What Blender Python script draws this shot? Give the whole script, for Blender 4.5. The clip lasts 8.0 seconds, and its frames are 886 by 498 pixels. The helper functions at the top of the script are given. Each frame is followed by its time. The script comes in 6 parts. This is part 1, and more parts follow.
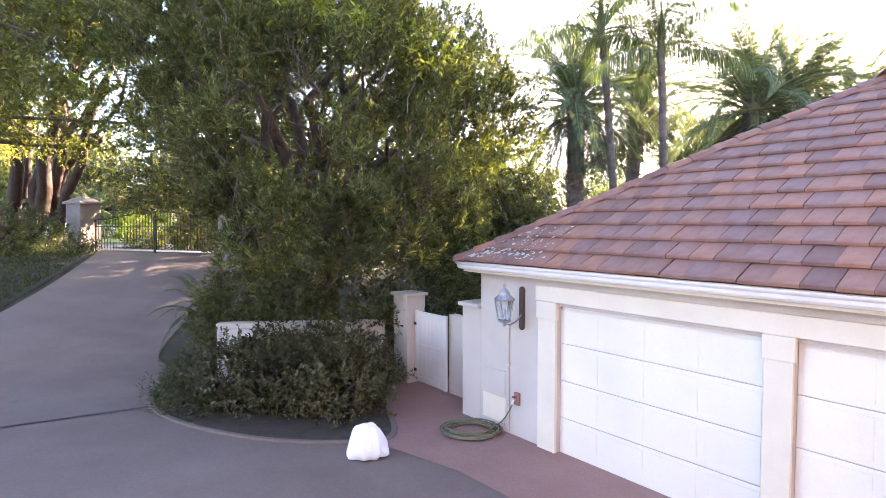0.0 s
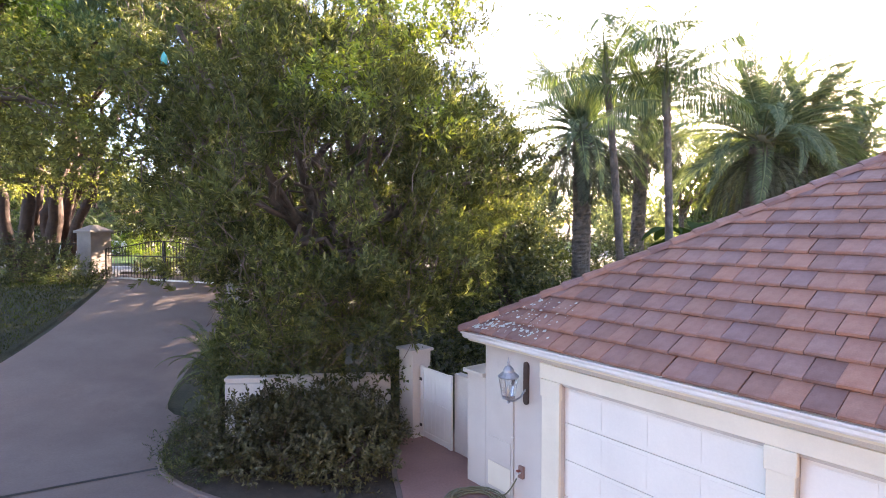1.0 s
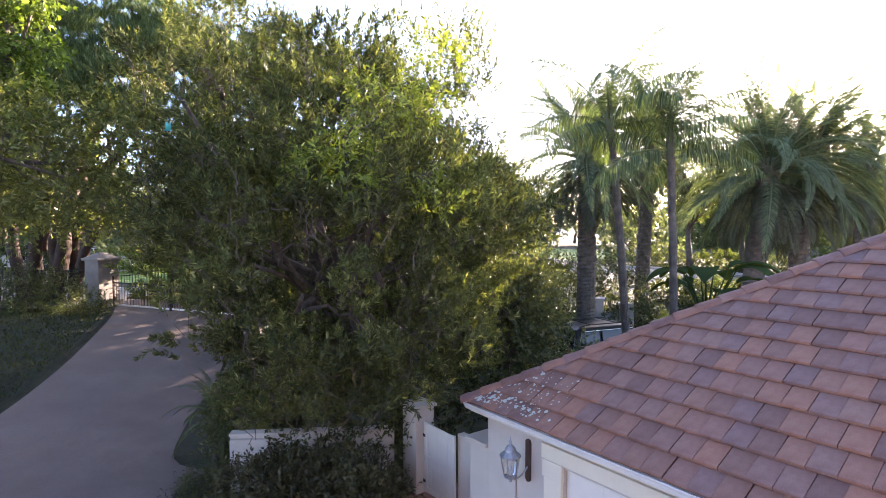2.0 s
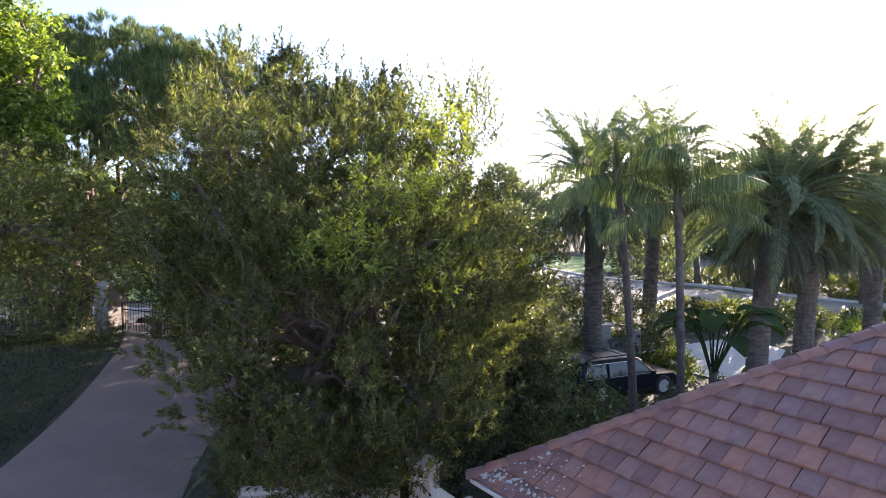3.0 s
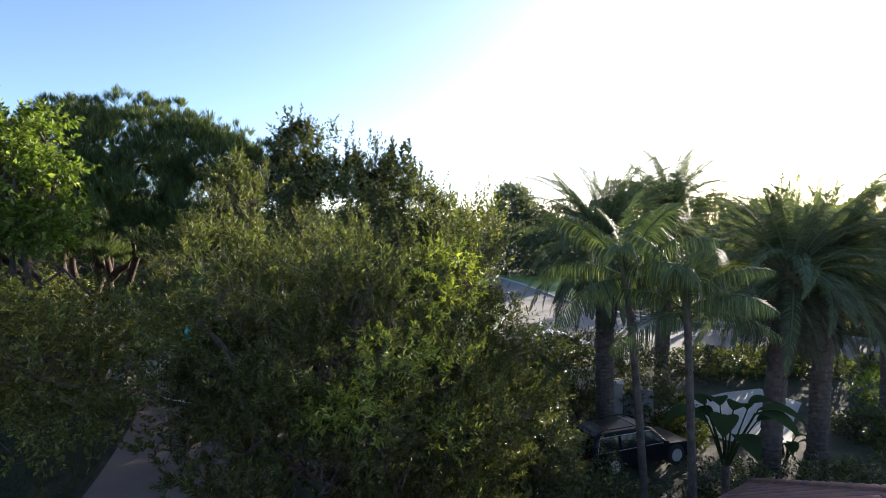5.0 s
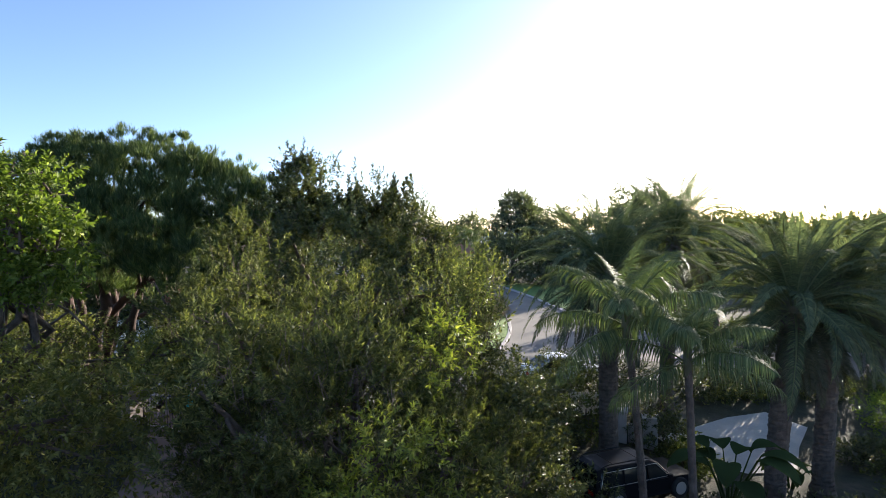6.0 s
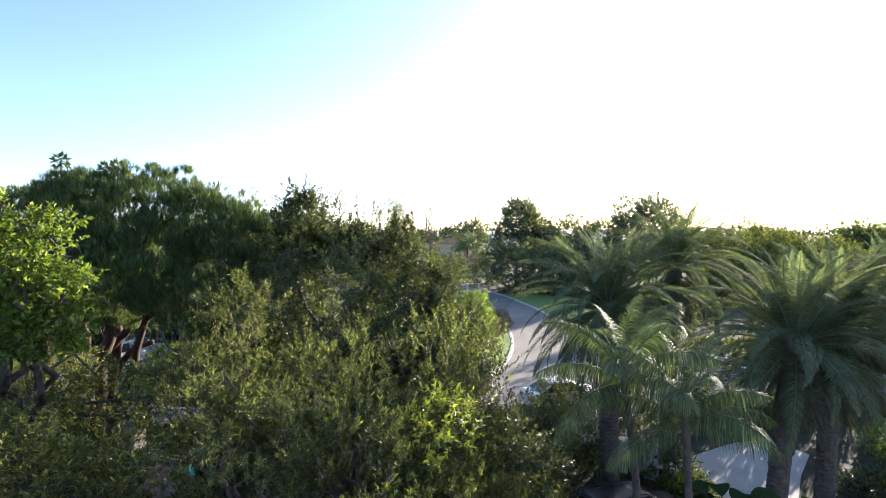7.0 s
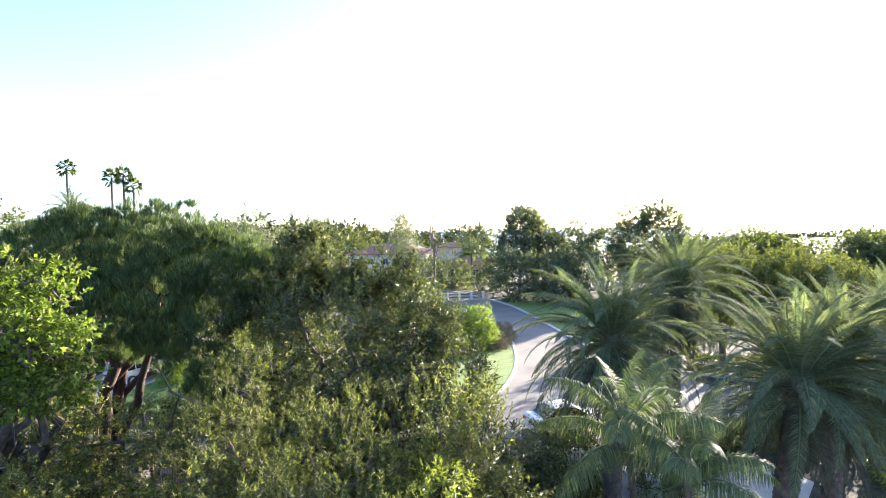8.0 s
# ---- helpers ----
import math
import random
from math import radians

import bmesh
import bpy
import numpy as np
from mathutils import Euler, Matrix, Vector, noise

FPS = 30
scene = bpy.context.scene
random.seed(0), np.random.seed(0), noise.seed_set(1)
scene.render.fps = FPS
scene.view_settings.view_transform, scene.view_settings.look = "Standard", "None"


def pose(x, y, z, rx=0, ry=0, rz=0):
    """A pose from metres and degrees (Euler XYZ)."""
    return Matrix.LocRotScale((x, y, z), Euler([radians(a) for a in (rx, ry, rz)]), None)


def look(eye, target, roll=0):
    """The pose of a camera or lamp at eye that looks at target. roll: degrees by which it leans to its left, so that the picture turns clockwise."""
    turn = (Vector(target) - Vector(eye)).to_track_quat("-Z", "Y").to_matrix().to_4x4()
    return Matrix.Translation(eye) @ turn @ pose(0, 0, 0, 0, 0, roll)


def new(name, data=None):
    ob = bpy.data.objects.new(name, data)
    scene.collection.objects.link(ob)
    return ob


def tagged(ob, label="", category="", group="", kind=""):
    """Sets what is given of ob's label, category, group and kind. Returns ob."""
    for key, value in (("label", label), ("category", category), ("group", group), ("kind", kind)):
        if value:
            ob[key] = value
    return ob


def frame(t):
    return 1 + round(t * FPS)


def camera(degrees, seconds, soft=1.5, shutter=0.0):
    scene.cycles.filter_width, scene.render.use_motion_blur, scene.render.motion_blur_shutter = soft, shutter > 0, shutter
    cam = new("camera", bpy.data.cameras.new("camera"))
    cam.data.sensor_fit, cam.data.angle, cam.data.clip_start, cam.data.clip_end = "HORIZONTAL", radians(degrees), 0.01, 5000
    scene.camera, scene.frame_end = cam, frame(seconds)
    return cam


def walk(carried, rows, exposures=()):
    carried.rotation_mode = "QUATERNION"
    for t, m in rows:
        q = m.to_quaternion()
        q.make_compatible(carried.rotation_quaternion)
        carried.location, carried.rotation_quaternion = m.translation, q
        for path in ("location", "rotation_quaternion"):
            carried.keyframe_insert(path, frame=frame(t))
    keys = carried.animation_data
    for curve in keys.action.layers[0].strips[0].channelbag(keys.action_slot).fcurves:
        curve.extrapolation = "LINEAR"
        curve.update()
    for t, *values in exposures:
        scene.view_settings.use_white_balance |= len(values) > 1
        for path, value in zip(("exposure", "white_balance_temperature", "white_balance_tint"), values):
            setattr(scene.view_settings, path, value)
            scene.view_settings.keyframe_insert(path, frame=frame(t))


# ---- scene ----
cam = camera(77.0, 8.0, soft=0.5)
METRES, EYE, TILT, LEAN, TURN = 10.0, 3.3, -2.7, 0.0, 0.0
ROWS = [
    (0.0, 0.0, 0.0, 0.0, -0.0, 0.0, -0.0),
    (0.5, 0.0011, -0.0043, 0.0537, 0.44, 0.1, 0.01),
    (1.0, 0.0042, -0.0075, 0.1112, 0.76, 0.18, 0.03),
    (1.5, 0.0087, -0.009, 0.1681, 1.08, 0.18, 0.14),
    (3.0, 0.0142, -0.0086, 0.3583, 2.16, -0.2, 0.08),
    (3.5, 0.012, -0.0111, 0.4235, 2.43, -0.07, 0.05),
    (4.0, 0.0121, -0.0148, 0.4924, 2.64, -0.07, -0.03),
    (5.5, 0.0335, -0.0192, 0.6498, 3.78, 0.7, 0.87),
    (6.0, 0.0388, -0.0238, 0.7167, 3.98, 0.67, 0.9),
    (6.5, 0.0466, -0.0285, 0.7866, 4.18, 0.65, 0.9),
    (7.0, 0.0533, -0.0356, 0.8537, 4.38, 0.65, 0.92),
    (7.5, 0.0598, -0.0367, 0.9219, 4.6, 0.66, 0.98),
    (8.0, 0.0639, -0.0369, 0.995, 4.83, 0.56, 1.08),
]
EXPOSURES = [(0.0, 4.35, 7900, 26), (0.5, 4.2, 7900, 26), (1.0, 4.0, 7700, 26), (1.7, 3.65, 7300, 26), (3.0, 3.05, 6800, 24), (4.2, 2.42, 6500, 20), (5.5, 1.75, 6300, 14), (6.5, 2.03, 6300, 15), (7.0, 2.28, 6300, 16), (8.0, 2.93, 6300, 17)]
walk(cam, [(t, pose(0, 0, EYE, TILT, LEAN, TURN) @ pose(METRES * x, METRES * y, METRES * z, 90 + pitch, roll, yaw)) for t, x, y, z, yaw, pitch, roll in ROWS], EXPOSURES)

# ---- light ----
SUN_AZ, SUN_EL = 38.0, 11.5  # degrees right of +y, degrees above the horizon
sun_way = Vector((math.sin(radians(SUN_AZ)) * math.cos(radians(SUN_EL)), math.cos(radians(SUN_AZ)) * math.cos(radians(SUN_EL)), math.sin(radians(SUN_EL))))
world = bpy.data.worlds.new("world")
world.use_nodes = True
scene.world = world
wn = world.node_tree
sky = wn.nodes.new("ShaderNodeTexSky")
sky.sky_type = "NISHITA"
sky.sun_disc = False
sky.sun_elevation, sky.sun_rotation = radians(SUN_EL), radians(SUN_AZ)
sky.air_density, sky.dust_density, sky.ozone_density = 0.65, 1.0, 2.0
wn.links.new(sky.outputs[0], wn.nodes["Background"].inputs[0])
wn.nodes["Background"].inputs[1].default_value = 0.108
sun = new("sun", bpy.data.lights.new("sun", "SUN"))
sun.data.energy, sun.data.angle, sun.data.color = 5.0, radians(0.6), (1.0, 0.9, 0.74)
sun.matrix_world = look(sun_way * 100, (0, 0, 0))


# ---- materials ----
def material(name):
    m = bpy.data.materials.new(name)
    m.use_nodes = True
    return m, m.node_tree, m.node_tree.nodes["Principled BSDF"]


def node(t, kind, **vals):
    n = t.nodes.new(kind)
    for k, v in vals.items():
        n.inputs[k.replace("_", " ")].default_value = v
    return n


def ramp(t, fac, stops):
    r = t.nodes.new("ShaderNodeValToRGB")
    e = r.color_ramp.elements
    while len(e) < len(stops):
        e.new(0.5)
    for i, (p, c) in enumerate(stops):
        e[i].position, e[i].color = p, (*c, 1)
    t.links.new(fac, r.inputs[0])
    return r.outputs[0]


def mix(t, a, b, fac, blend="MIX"):
    n = t.nodes.new("ShaderNodeMix")
    n.data_type, n.blend_type = "RGBA", blend
    for sock, v in ((n.inputs[6], a), (n.inputs[7], b), (n.inputs[0], fac)):
        if hasattr(v, "is_output"):
            t.links.new(v, sock)
        else:
            sock.default_value = v if isinstance(v, (int, float)) else (*v, 1)
    return n.outputs[2]


def surface(name, dark, light, scale=3.0, fine=40.0, rough=0.8, bump=0.3, depth=0.01, metal=0.0, per_object=0.0, stain=None, stain_at=0.62, grain=0.8, island=False):
    """A matt or glossy solid with mottling at two scales, fine relief and optional stains."""
    m, t, b = material(name)
    tc = t.nodes.new("ShaderNodeTexCoord")
    n1 = node(t, "ShaderNodeTexNoise", Scale=scale, Detail=6.0, Roughness=0.6)
    n2 = node(t, "ShaderNodeTexNoise", Scale=fine, Detail=4.0, Roughness=0.7)
    for n in (n1, n2):
        t.links.new(tc.outputs["Object"], n.inputs["Vector"])
    c = ramp(t, n1.outputs[0], [(0.3, dark), (0.7, light)])
    c2 = ramp(t, n2.outputs[0], [(0.3, (grain, grain, grain)), (0.7, (1.0, 1.0, 1.0))])
    c = mix(t, c, c2, 1.0, "MULTIPLY")
    if per_object:
        oi = t.nodes.new("ShaderNodeNewGeometry" if island else "ShaderNodeObjectInfo")
        k = ramp(t, oi.outputs["Random Per Island" if island else "Random"], [(0.0, (1 - per_object, 1 - per_object, 1 - per_object * 0.8)), (0.3, (0.92, 0.88, 0.86)), (0.6, (1.1, 0.96, 0.86)), (0.82, (1 - per_object * 0.8, 1 - per_object * 0.6, 0.95)), (1.0, (1, 1, 1))])
        c = mix(t, c, k, 1.0, "MULTIPLY")
    if stain:
        n3 = node(t, "ShaderNodeTexNoise", Scale=scale * 0.4, Detail=8.0, Roughness=0.7)
        t.links.new(tc.outputs["Object"], n3.inputs["Vector"])
        f = ramp(t, n3.outputs[0], [(stain_at - 0.08, (0, 0, 0)), (stain_at + 0.08, (1, 1, 1))])
        c = mix(t, c, stain, f)
    t.links.new(c, b.inputs["Base Color"])
    b.inputs["Roughness"].default_value, b.inputs["Metallic"].default_value = rough, metal
    if bump:
        bu = node(t, "ShaderNodeBump", Strength=bump, Distance=depth)
        t.links.new(n2.outputs[0], bu.inputs["Height"])
        t.links.new(bu.outputs[0], b.inputs["Normal"])
    return m


def leafy(name, dark, light, tip=None, rough=0.45, through_light=0.4, glow=(1.25, 1.3, 0.5), patch=0.5, gloss=0.3):
    """Leaves: a tint of its own for each leaf, patches over the crown, and light that comes through."""
    m, t, b = material(name)
    g = t.nodes.new("ShaderNodeNewGeometry")
    stops = [(0.0, dark), (0.85, light)] + ([(0.97, tip)] if tip else [])
    c = ramp(t, g.outputs["Random Per Island"], stops)
    tc = t.nodes.new("ShaderNodeTexCoord")
    n = node(t, "ShaderNodeTexNoise", Scale=0.7, Detail=3.0)
    t.links.new(tc.outputs["Object"], n.inputs["Vector"])
    k = ramp(t, n.outputs[0], [(0.35, (1 - patch,) * 3), (0.65, (1.1, 1.1, 1.0))])
    c = mix(t, c, k, 1.0, "MULTIPLY")
    t.links.new(c, b.inputs["Base Color"])
    b.inputs["Roughness"].default_value = rough
    b.inputs["Specular IOR Level"].default_value = gloss
    tr = t.nodes.new("ShaderNodeBsdfTranslucent")
    t.links.new(mix(t, c, glow, 1.0, "MULTIPLY"), tr.inputs[0])
    ms = t.nodes.new("ShaderNodeMixShader")
    ms.inputs[0].default_value = through_light
    t.links.new(b.outputs[0], ms.inputs[1])
    t.links.new(tr.outputs[0], ms.inputs[2])
    t.links.new(ms.outputs[0], t.nodes["Material Output"].inputs[0])
    return m


def plain(name, colour, rough=0.5, metal=0.0, transmission=0.0):
    m, t, b = material(name)
    b.inputs["Base Color"].default_value = (*colour, 1)
    b.inputs["Roughness"].default_value, b.inputs["Metallic"].default_value = rough, metal
    b.inputs["Transmission Weight"].default_value = transmission
    return m


M_STUCCO = surface("stucco", (0.52, 0.48, 0.44), (0.62, 0.58, 0.53), 1.2, 60, 0.9, 0.4, 0.006, stain=(0.44, 0.4, 0.36))
M_TRIM = surface("cream_trim", (0.66, 0.61, 0.5), (0.74, 0.69, 0.57), 1.5, 50, 0.7, 0.15, 0.003, grain=0.95)
M_DOORPAINT = surface("door_paint", (0.7, 0.68, 0.63), (0.78, 0.76, 0.7), 1.0, 30, 0.45, 0.08, 0.002, grain=0.95)
M_GUTTER = surface("gutter_paint", (0.7, 0.7, 0.68), (0.8, 0.8, 0.78), 1.5, 30, 0.35, 0.05, 0.002, stain=(0.5, 0.48, 0.45), stain_at=0.68, grain=0.95)
M_TILE = surface("roof_tile", (0.25, 0.118, 0.084), (0.345, 0.185, 0.14), 5.0, 60, 0.8, 0.35, 0.006, per_object=0.38, stain=(0.28, 0.23, 0.21), stain_at=0.74)
M_TILEREST = surface("roof_tile_rest", (0.25, 0.118, 0.084), (0.345, 0.185, 0.14), 5.0, 60, 0.8, 0.35, 0.006, per_object=0.38, island=True)
M_LICHEN = surface("lichen", (0.42, 0.43, 0.38), (0.58, 0.58, 0.52), 30, 90, 0.95, 0.5, 0.01)
M_CONCRETE = surface("drive_concrete", (0.15, 0.108, 0.094), (0.205, 0.156, 0.136), 0.5, 25, 0.85, 0.3, 0.006, stain=(0.115, 0.083, 0.073), stain_at=0.6)
M_APRON = surface("apron_concrete", (0.27, 0.15, 0.13), (0.36, 0.22, 0.19), 0.6, 25, 0.85, 0.3, 0.006, stain=(0.2, 0.12, 0.105), stain_at=0.62)
M_PALECON = surface("pale_concrete", (0.42, 0.4, 0.36), (0.55, 0.52, 0.47), 0.8, 25, 0.85, 0.3, 0.006)
M_KERB = surface("kerb_concrete", (0.34, 0.32, 0.3), (0.45, 0.43, 0.4), 1.0, 30, 0.85, 0.3, 0.006)
M_ROAD = surface("asphalt", (0.16, 0.147, 0.125), (0.215, 0.198, 0.168), 0.4, 60, 0.85, 0.4, 0.006, stain=(0.115, 0.107, 0.095), stain_at=0.65)
M_SOIL = surface("soil", (0.03, 0.024, 0.018), (0.075, 0.058, 0.042), 4, 40, 0.95, 0.8, 0.03)
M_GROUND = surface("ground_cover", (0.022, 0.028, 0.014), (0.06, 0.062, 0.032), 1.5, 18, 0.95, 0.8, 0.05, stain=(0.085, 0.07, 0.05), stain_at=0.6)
# turf green darkened: the shade under the trees is put into its colour
M_SHADED_TURF = surface("shaded_turf", (0.018, 0.024, 0.011), (0.04, 0.046, 0.02), 3, 40, 0.95, 0.9, 0.04)
# turf green raised to stand in for sun caught by upright blades
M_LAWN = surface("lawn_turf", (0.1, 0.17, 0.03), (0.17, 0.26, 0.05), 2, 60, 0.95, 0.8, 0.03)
M_BARK = surface("bark", (0.06, 0.045, 0.035), (0.15, 0.115, 0.09), 6, 40, 0.9, 0.9, 0.02)
M_PINEBARK = surface("pine_bark", (0.035, 0.02, 0.015), (0.08, 0.043, 0.031), 5, 30, 0.9, 0.9, 0.03)
M_PALMBARK = surface("palm_bark", (0.06, 0.05, 0.042), (0.16, 0.13, 0.105), 4, 25, 0.95, 0.9, 0.03)
M_TWIG = surface("pale_twig", (0.085, 0.062, 0.05), (0.17, 0.13, 0.105), 8, 40, 0.85, 0.4, 0.01)
M_LEAF_NEAR = leafy("leaf_fern_pine", (0.058, 0.073, 0.031), (0.165, 0.182, 0.077), (0.31, 0.3, 0.135), rough=0.5, through_light=0.42, glow=(1.2, 1.28, 0.5), patch=0.45, gloss=0.22)
M_LEAF_YELLOW = leafy("leaf_new_growth", (0.11, 0.15, 0.03), (0.24, 0.28, 0.055), (0.34, 0.35, 0.1), through_light=0.45, patch=0.15)
M_LEAF_DARK = leafy("leaf_glossy_dark", (0.042, 0.06, 0.028), (0.13, 0.15, 0.06), (0.25, 0.25, 0.11), rough=0.42, through_light=0.33, glow=(1.2, 1.22, 0.55), gloss=0.3)
M_LEAF_MID = leafy("leaf_mid", (0.08, 0.09, 0.034), (0.18, 0.195, 0.07), (0.32, 0.32, 0.14), rough=0.55, through_light=0.42, patch=0.3, gloss=0.15)
M_LEAF_BRIGHT = leafy("leaf_bright", (0.07, 0.11, 0.02), (0.2, 0.265, 0.055), (0.33, 0.38, 0.12), through_light=0.5, glow=(1.15, 1.25, 0.5), patch=0.3, rough=0.55, gloss=0.2)
M_NEEDLE = leafy("pine_needle", (0.045, 0.075, 0.036), (0.13, 0.175, 0.08), (0.24, 0.27, 0.12), rough=0.65, through_light=0.32, glow=(1.15, 1.2, 0.55), patch=0.3, gloss=0.1)
M_BIRCH = leafy("leaf_birch", (0.12, 0.135, 0.085), (0.22, 0.24, 0.15), (0.28, 0.29, 0.19), rough=0.8, through_light=0.36, glow=(1.1, 1.15, 0.8), patch=0.2, gloss=0.1)
M_PADDLE = leafy("paddle_leaf", (0.035, 0.055, 0.024), (0.07, 0.1, 0.04), None, rough=0.9, through_light=0.3, patch=0.2, gloss=0.0)
M_PALM = leafy("palm_leaflet", (0.08, 0.108, 0.07), (0.175, 0.21, 0.128), (0.27, 0.285, 0.16), rough=0.8, through_light=0.4, glow=(1.15, 1.2, 0.65), patch=0.25, gloss=0.03)
M_PALMLIGHT = leafy("feather_palm_leaflet", (0.058, 0.085, 0.042), (0.14, 0.175, 0.085), (0.25, 0.27, 0.14), rough=0.65, through_light=0.28, glow=(1.15, 1.25, 0.6), patch=0.2, gloss=0.1)
M_PALMDEAD = leafy("palm_skirt", (0.07, 0.078, 0.055), (0.145, 0.15, 0.105), None, rough=0.85, through_light=0.25, glow=(1.1, 1.1, 0.8), patch=0.3, gloss=0.03)
M_SHRUB = leafy("leaf_shrub", (0.06, 0.058, 0.032), (0.14, 0.13, 0.065), (0.22, 0.2, 0.14), rough=0.45, through_light=0.3)
M_HEDGE = leafy("leaf_hedge", (0.11, 0.165, 0.035), (0.23, 0.3, 0.075), (0.33, 0.38, 0.11), through_light=0.5, patch=0.25, gloss=0.2)
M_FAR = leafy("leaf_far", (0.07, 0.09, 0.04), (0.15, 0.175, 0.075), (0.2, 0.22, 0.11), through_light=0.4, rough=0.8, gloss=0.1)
# distance haze put into the leaf colour: paler and bluer than leaf_far
M_FAR_HAZED = leafy("leaf_far_hazed", (0.085, 0.106, 0.082), (0.175, 0.2, 0.145), (0.22, 0.24, 0.17), through_light=0.42, rough=0.8, gloss=0.1)
# blades darkened too, shade put into their colour
M_SHADED_BLADE = leafy("shaded_grass_blade", (0.03, 0.045, 0.016), (0.07, 0.09, 0.03), (0.12, 0.12, 0.05), rough=0.7, through_light=0.25, patch=0.4, gloss=0.1)
M_HEDGEDULL = leafy("leaf_row_shoot", (0.11, 0.12, 0.06), (0.2, 0.21, 0.105), (0.28, 0.28, 0.16), rough=0.7, through_light=0.4, patch=0.2, gloss=0.1)
M_WOODS = leafy("leaf_woods", (0.05, 0.066, 0.048), (0.11, 0.13, 0.09), None, through_light=0.12, rough=0.9, gloss=0.0)
# dark so that the unseen block bounces little light; also on fence rails
M_DARKBROWN = surface("dark_brown", (0.09, 0.07, 0.055), (0.14, 0.11, 0.09), 2, 20, 0.9, 0.5, 0.01)
M_WOOD = surface("white_gate_paint", (0.6, 0.6, 0.58), (0.7, 0.7, 0.67), 2, 40, 0.55, 0.1, 0.002, grain=0.95)
M_IRON = plain("dark_iron", (0.03, 0.028, 0.027), 0.5, 0.6)
M_STEEL = plain("pale_steel", (0.62, 0.6, 0.56), 0.4, 0.4)
M_PLASTER = surface("pillar_plaster", (0.2, 0.175, 0.165), (0.28, 0.245, 0.23), 2, 50, 0.9, 0.3, 0.005)
M_PALEWALL = surface("pale_wall_plaster", (0.4, 0.38, 0.36), (0.5, 0.48, 0.45), 2, 50, 0.9, 0.3, 0.005)
M_BAG = plain("white_plastic", (0.82, 0.84, 0.88), 0.35)
M_HOSE = surface("faded_hose", (0.13, 0.14, 0.085), (0.19, 0.19, 0.125), 8, 40, 0.6, 0.0)
M_GLASS = plain("lamp_glass", (0.85, 0.88, 0.9), 0.06, 0.0, 0.9)
M_CARGLASS = plain("car_glass", (0.015, 0.018, 0.02), 0.06)
M_SILVER = plain("silver_paint", (0.6, 0.61, 0.62), 0.34, 0.2)
M_BLACKPAINT = plain("dark_paint", (0.012, 0.012, 0.014), 0.4, 0.0)
M_BLACKPAINT.node_tree.nodes["Principled BSDF"].inputs["Specular IOR Level"].default_value = 0.12
M_WHITEPAINT = plain("white_paint", (0.75, 0.75, 0.75), 0.3)
M_RUBBER = plain("rubber", (0.02, 0.02, 0.02), 0.8)
M_LAMPRED = plain("red_lens", (0.35, 0.02, 0.015), 0.2)
M_WATER = surface("sea_water", (0.1, 0.16, 0.21), (0.14, 0.2, 0.25), 0.01, 0.1, 0.25, 0.0)
M_REDROOF = surface("far_roof_tile", (0.26, 0.11, 0.075), (0.38, 0.18, 0.125), 0.8, 4, 0.8, 0.5, 0.05)
M_HOUSEWALL = surface("house_wall", (0.5, 0.44, 0.37), (0.6, 0.54, 0.46), 0.5, 8, 0.9, 0.2, 0.01)
M_DARKGLASS = plain("window_glass", (0.03, 0.035, 0.045), 0.08)


# ---- mesh helpers ----
def link(ob, parent):
    ob.parent = parent
    return ob


def part(name, bm, mat, parent=None, label="", smooth=False):
    if isinstance(bm, bpy.types.Mesh):
        me = bm
    else:
        me = bpy.data.meshes.new(name)
        bm.to_mesh(me)
        bm.free()
    if not me.materials:
        me.materials.append(mat)
    if smooth:
        me.polygons.foreach_set("use_smooth", [True] * len(me.polygons))
    ob = new(name, me)
    if parent:
        ob.parent = parent
    return tagged(ob, label)


def thing(name, m, label, category, group="", kind=""):
    ob = new(name)
    ob.empty_display_size = 0.2
    ob.matrix_world = m
    return tagged(ob, label, category, group, kind)


def box(bm, x0, x1, y0, y1, z0, z1, bevel=0.0):
    r = bmesh.ops.create_cube(bm, size=1.0)
    vs = r["verts"]
    for v in vs:
        v.co = Vector(((x0 + x1) / 2 + v.co.x * (x1 - x0), (y0 + y1) / 2 + v.co.y * (y1 - y0), (z0 + z1) / 2 + v.co.z * (z1 - z0)))
    if bevel:
        es = list({e for v in vs for e in v.link_edges})
        bmesh.ops.bevel(bm, geom=es, offset=bevel, segments=2, affect="EDGES", profile=0.6)
    return bm


def boxes(*specs, bevel=0.0):
    bm = bmesh.new()
    for s in specs:
        box(bm, *s, bevel=bevel)
    return bm


def tube(bm, pts, radii, sides=8, cap=True):
    """A round bar along points."""
    rings = []
    up = Vector((0.13, 0.21, 0.97))
    for i, p in enumerate(pts):
        p = Vector(p)
        d = (Vector(pts[min(i + 1, len(pts) - 1)]) - Vector(pts[max(i - 1, 0)])).normalized()
        u = d.cross(up)
        if u.length < 1e-3:
            u = d.cross(Vector((1, 0, 0)))
        u.normalize()
        w = d.cross(u)
        r = radii[i] if hasattr(radii, "__len__") else radii
        rings.append([bm.verts.new(p + (u * math.cos(a) + w * math.sin(a)) * r) for a in [k * 2 * math.pi / sides for k in range(sides)]])
    for a, b in zip(rings, rings[1:]):
        for k in range(sides):
            bm.faces.new((a[k], a[(k + 1) % sides], b[(k + 1) % sides], b[k]))
    if cap:
        bm.faces.new(rings[0][::-1])
        bm.faces.new(rings[-1])
    return bm


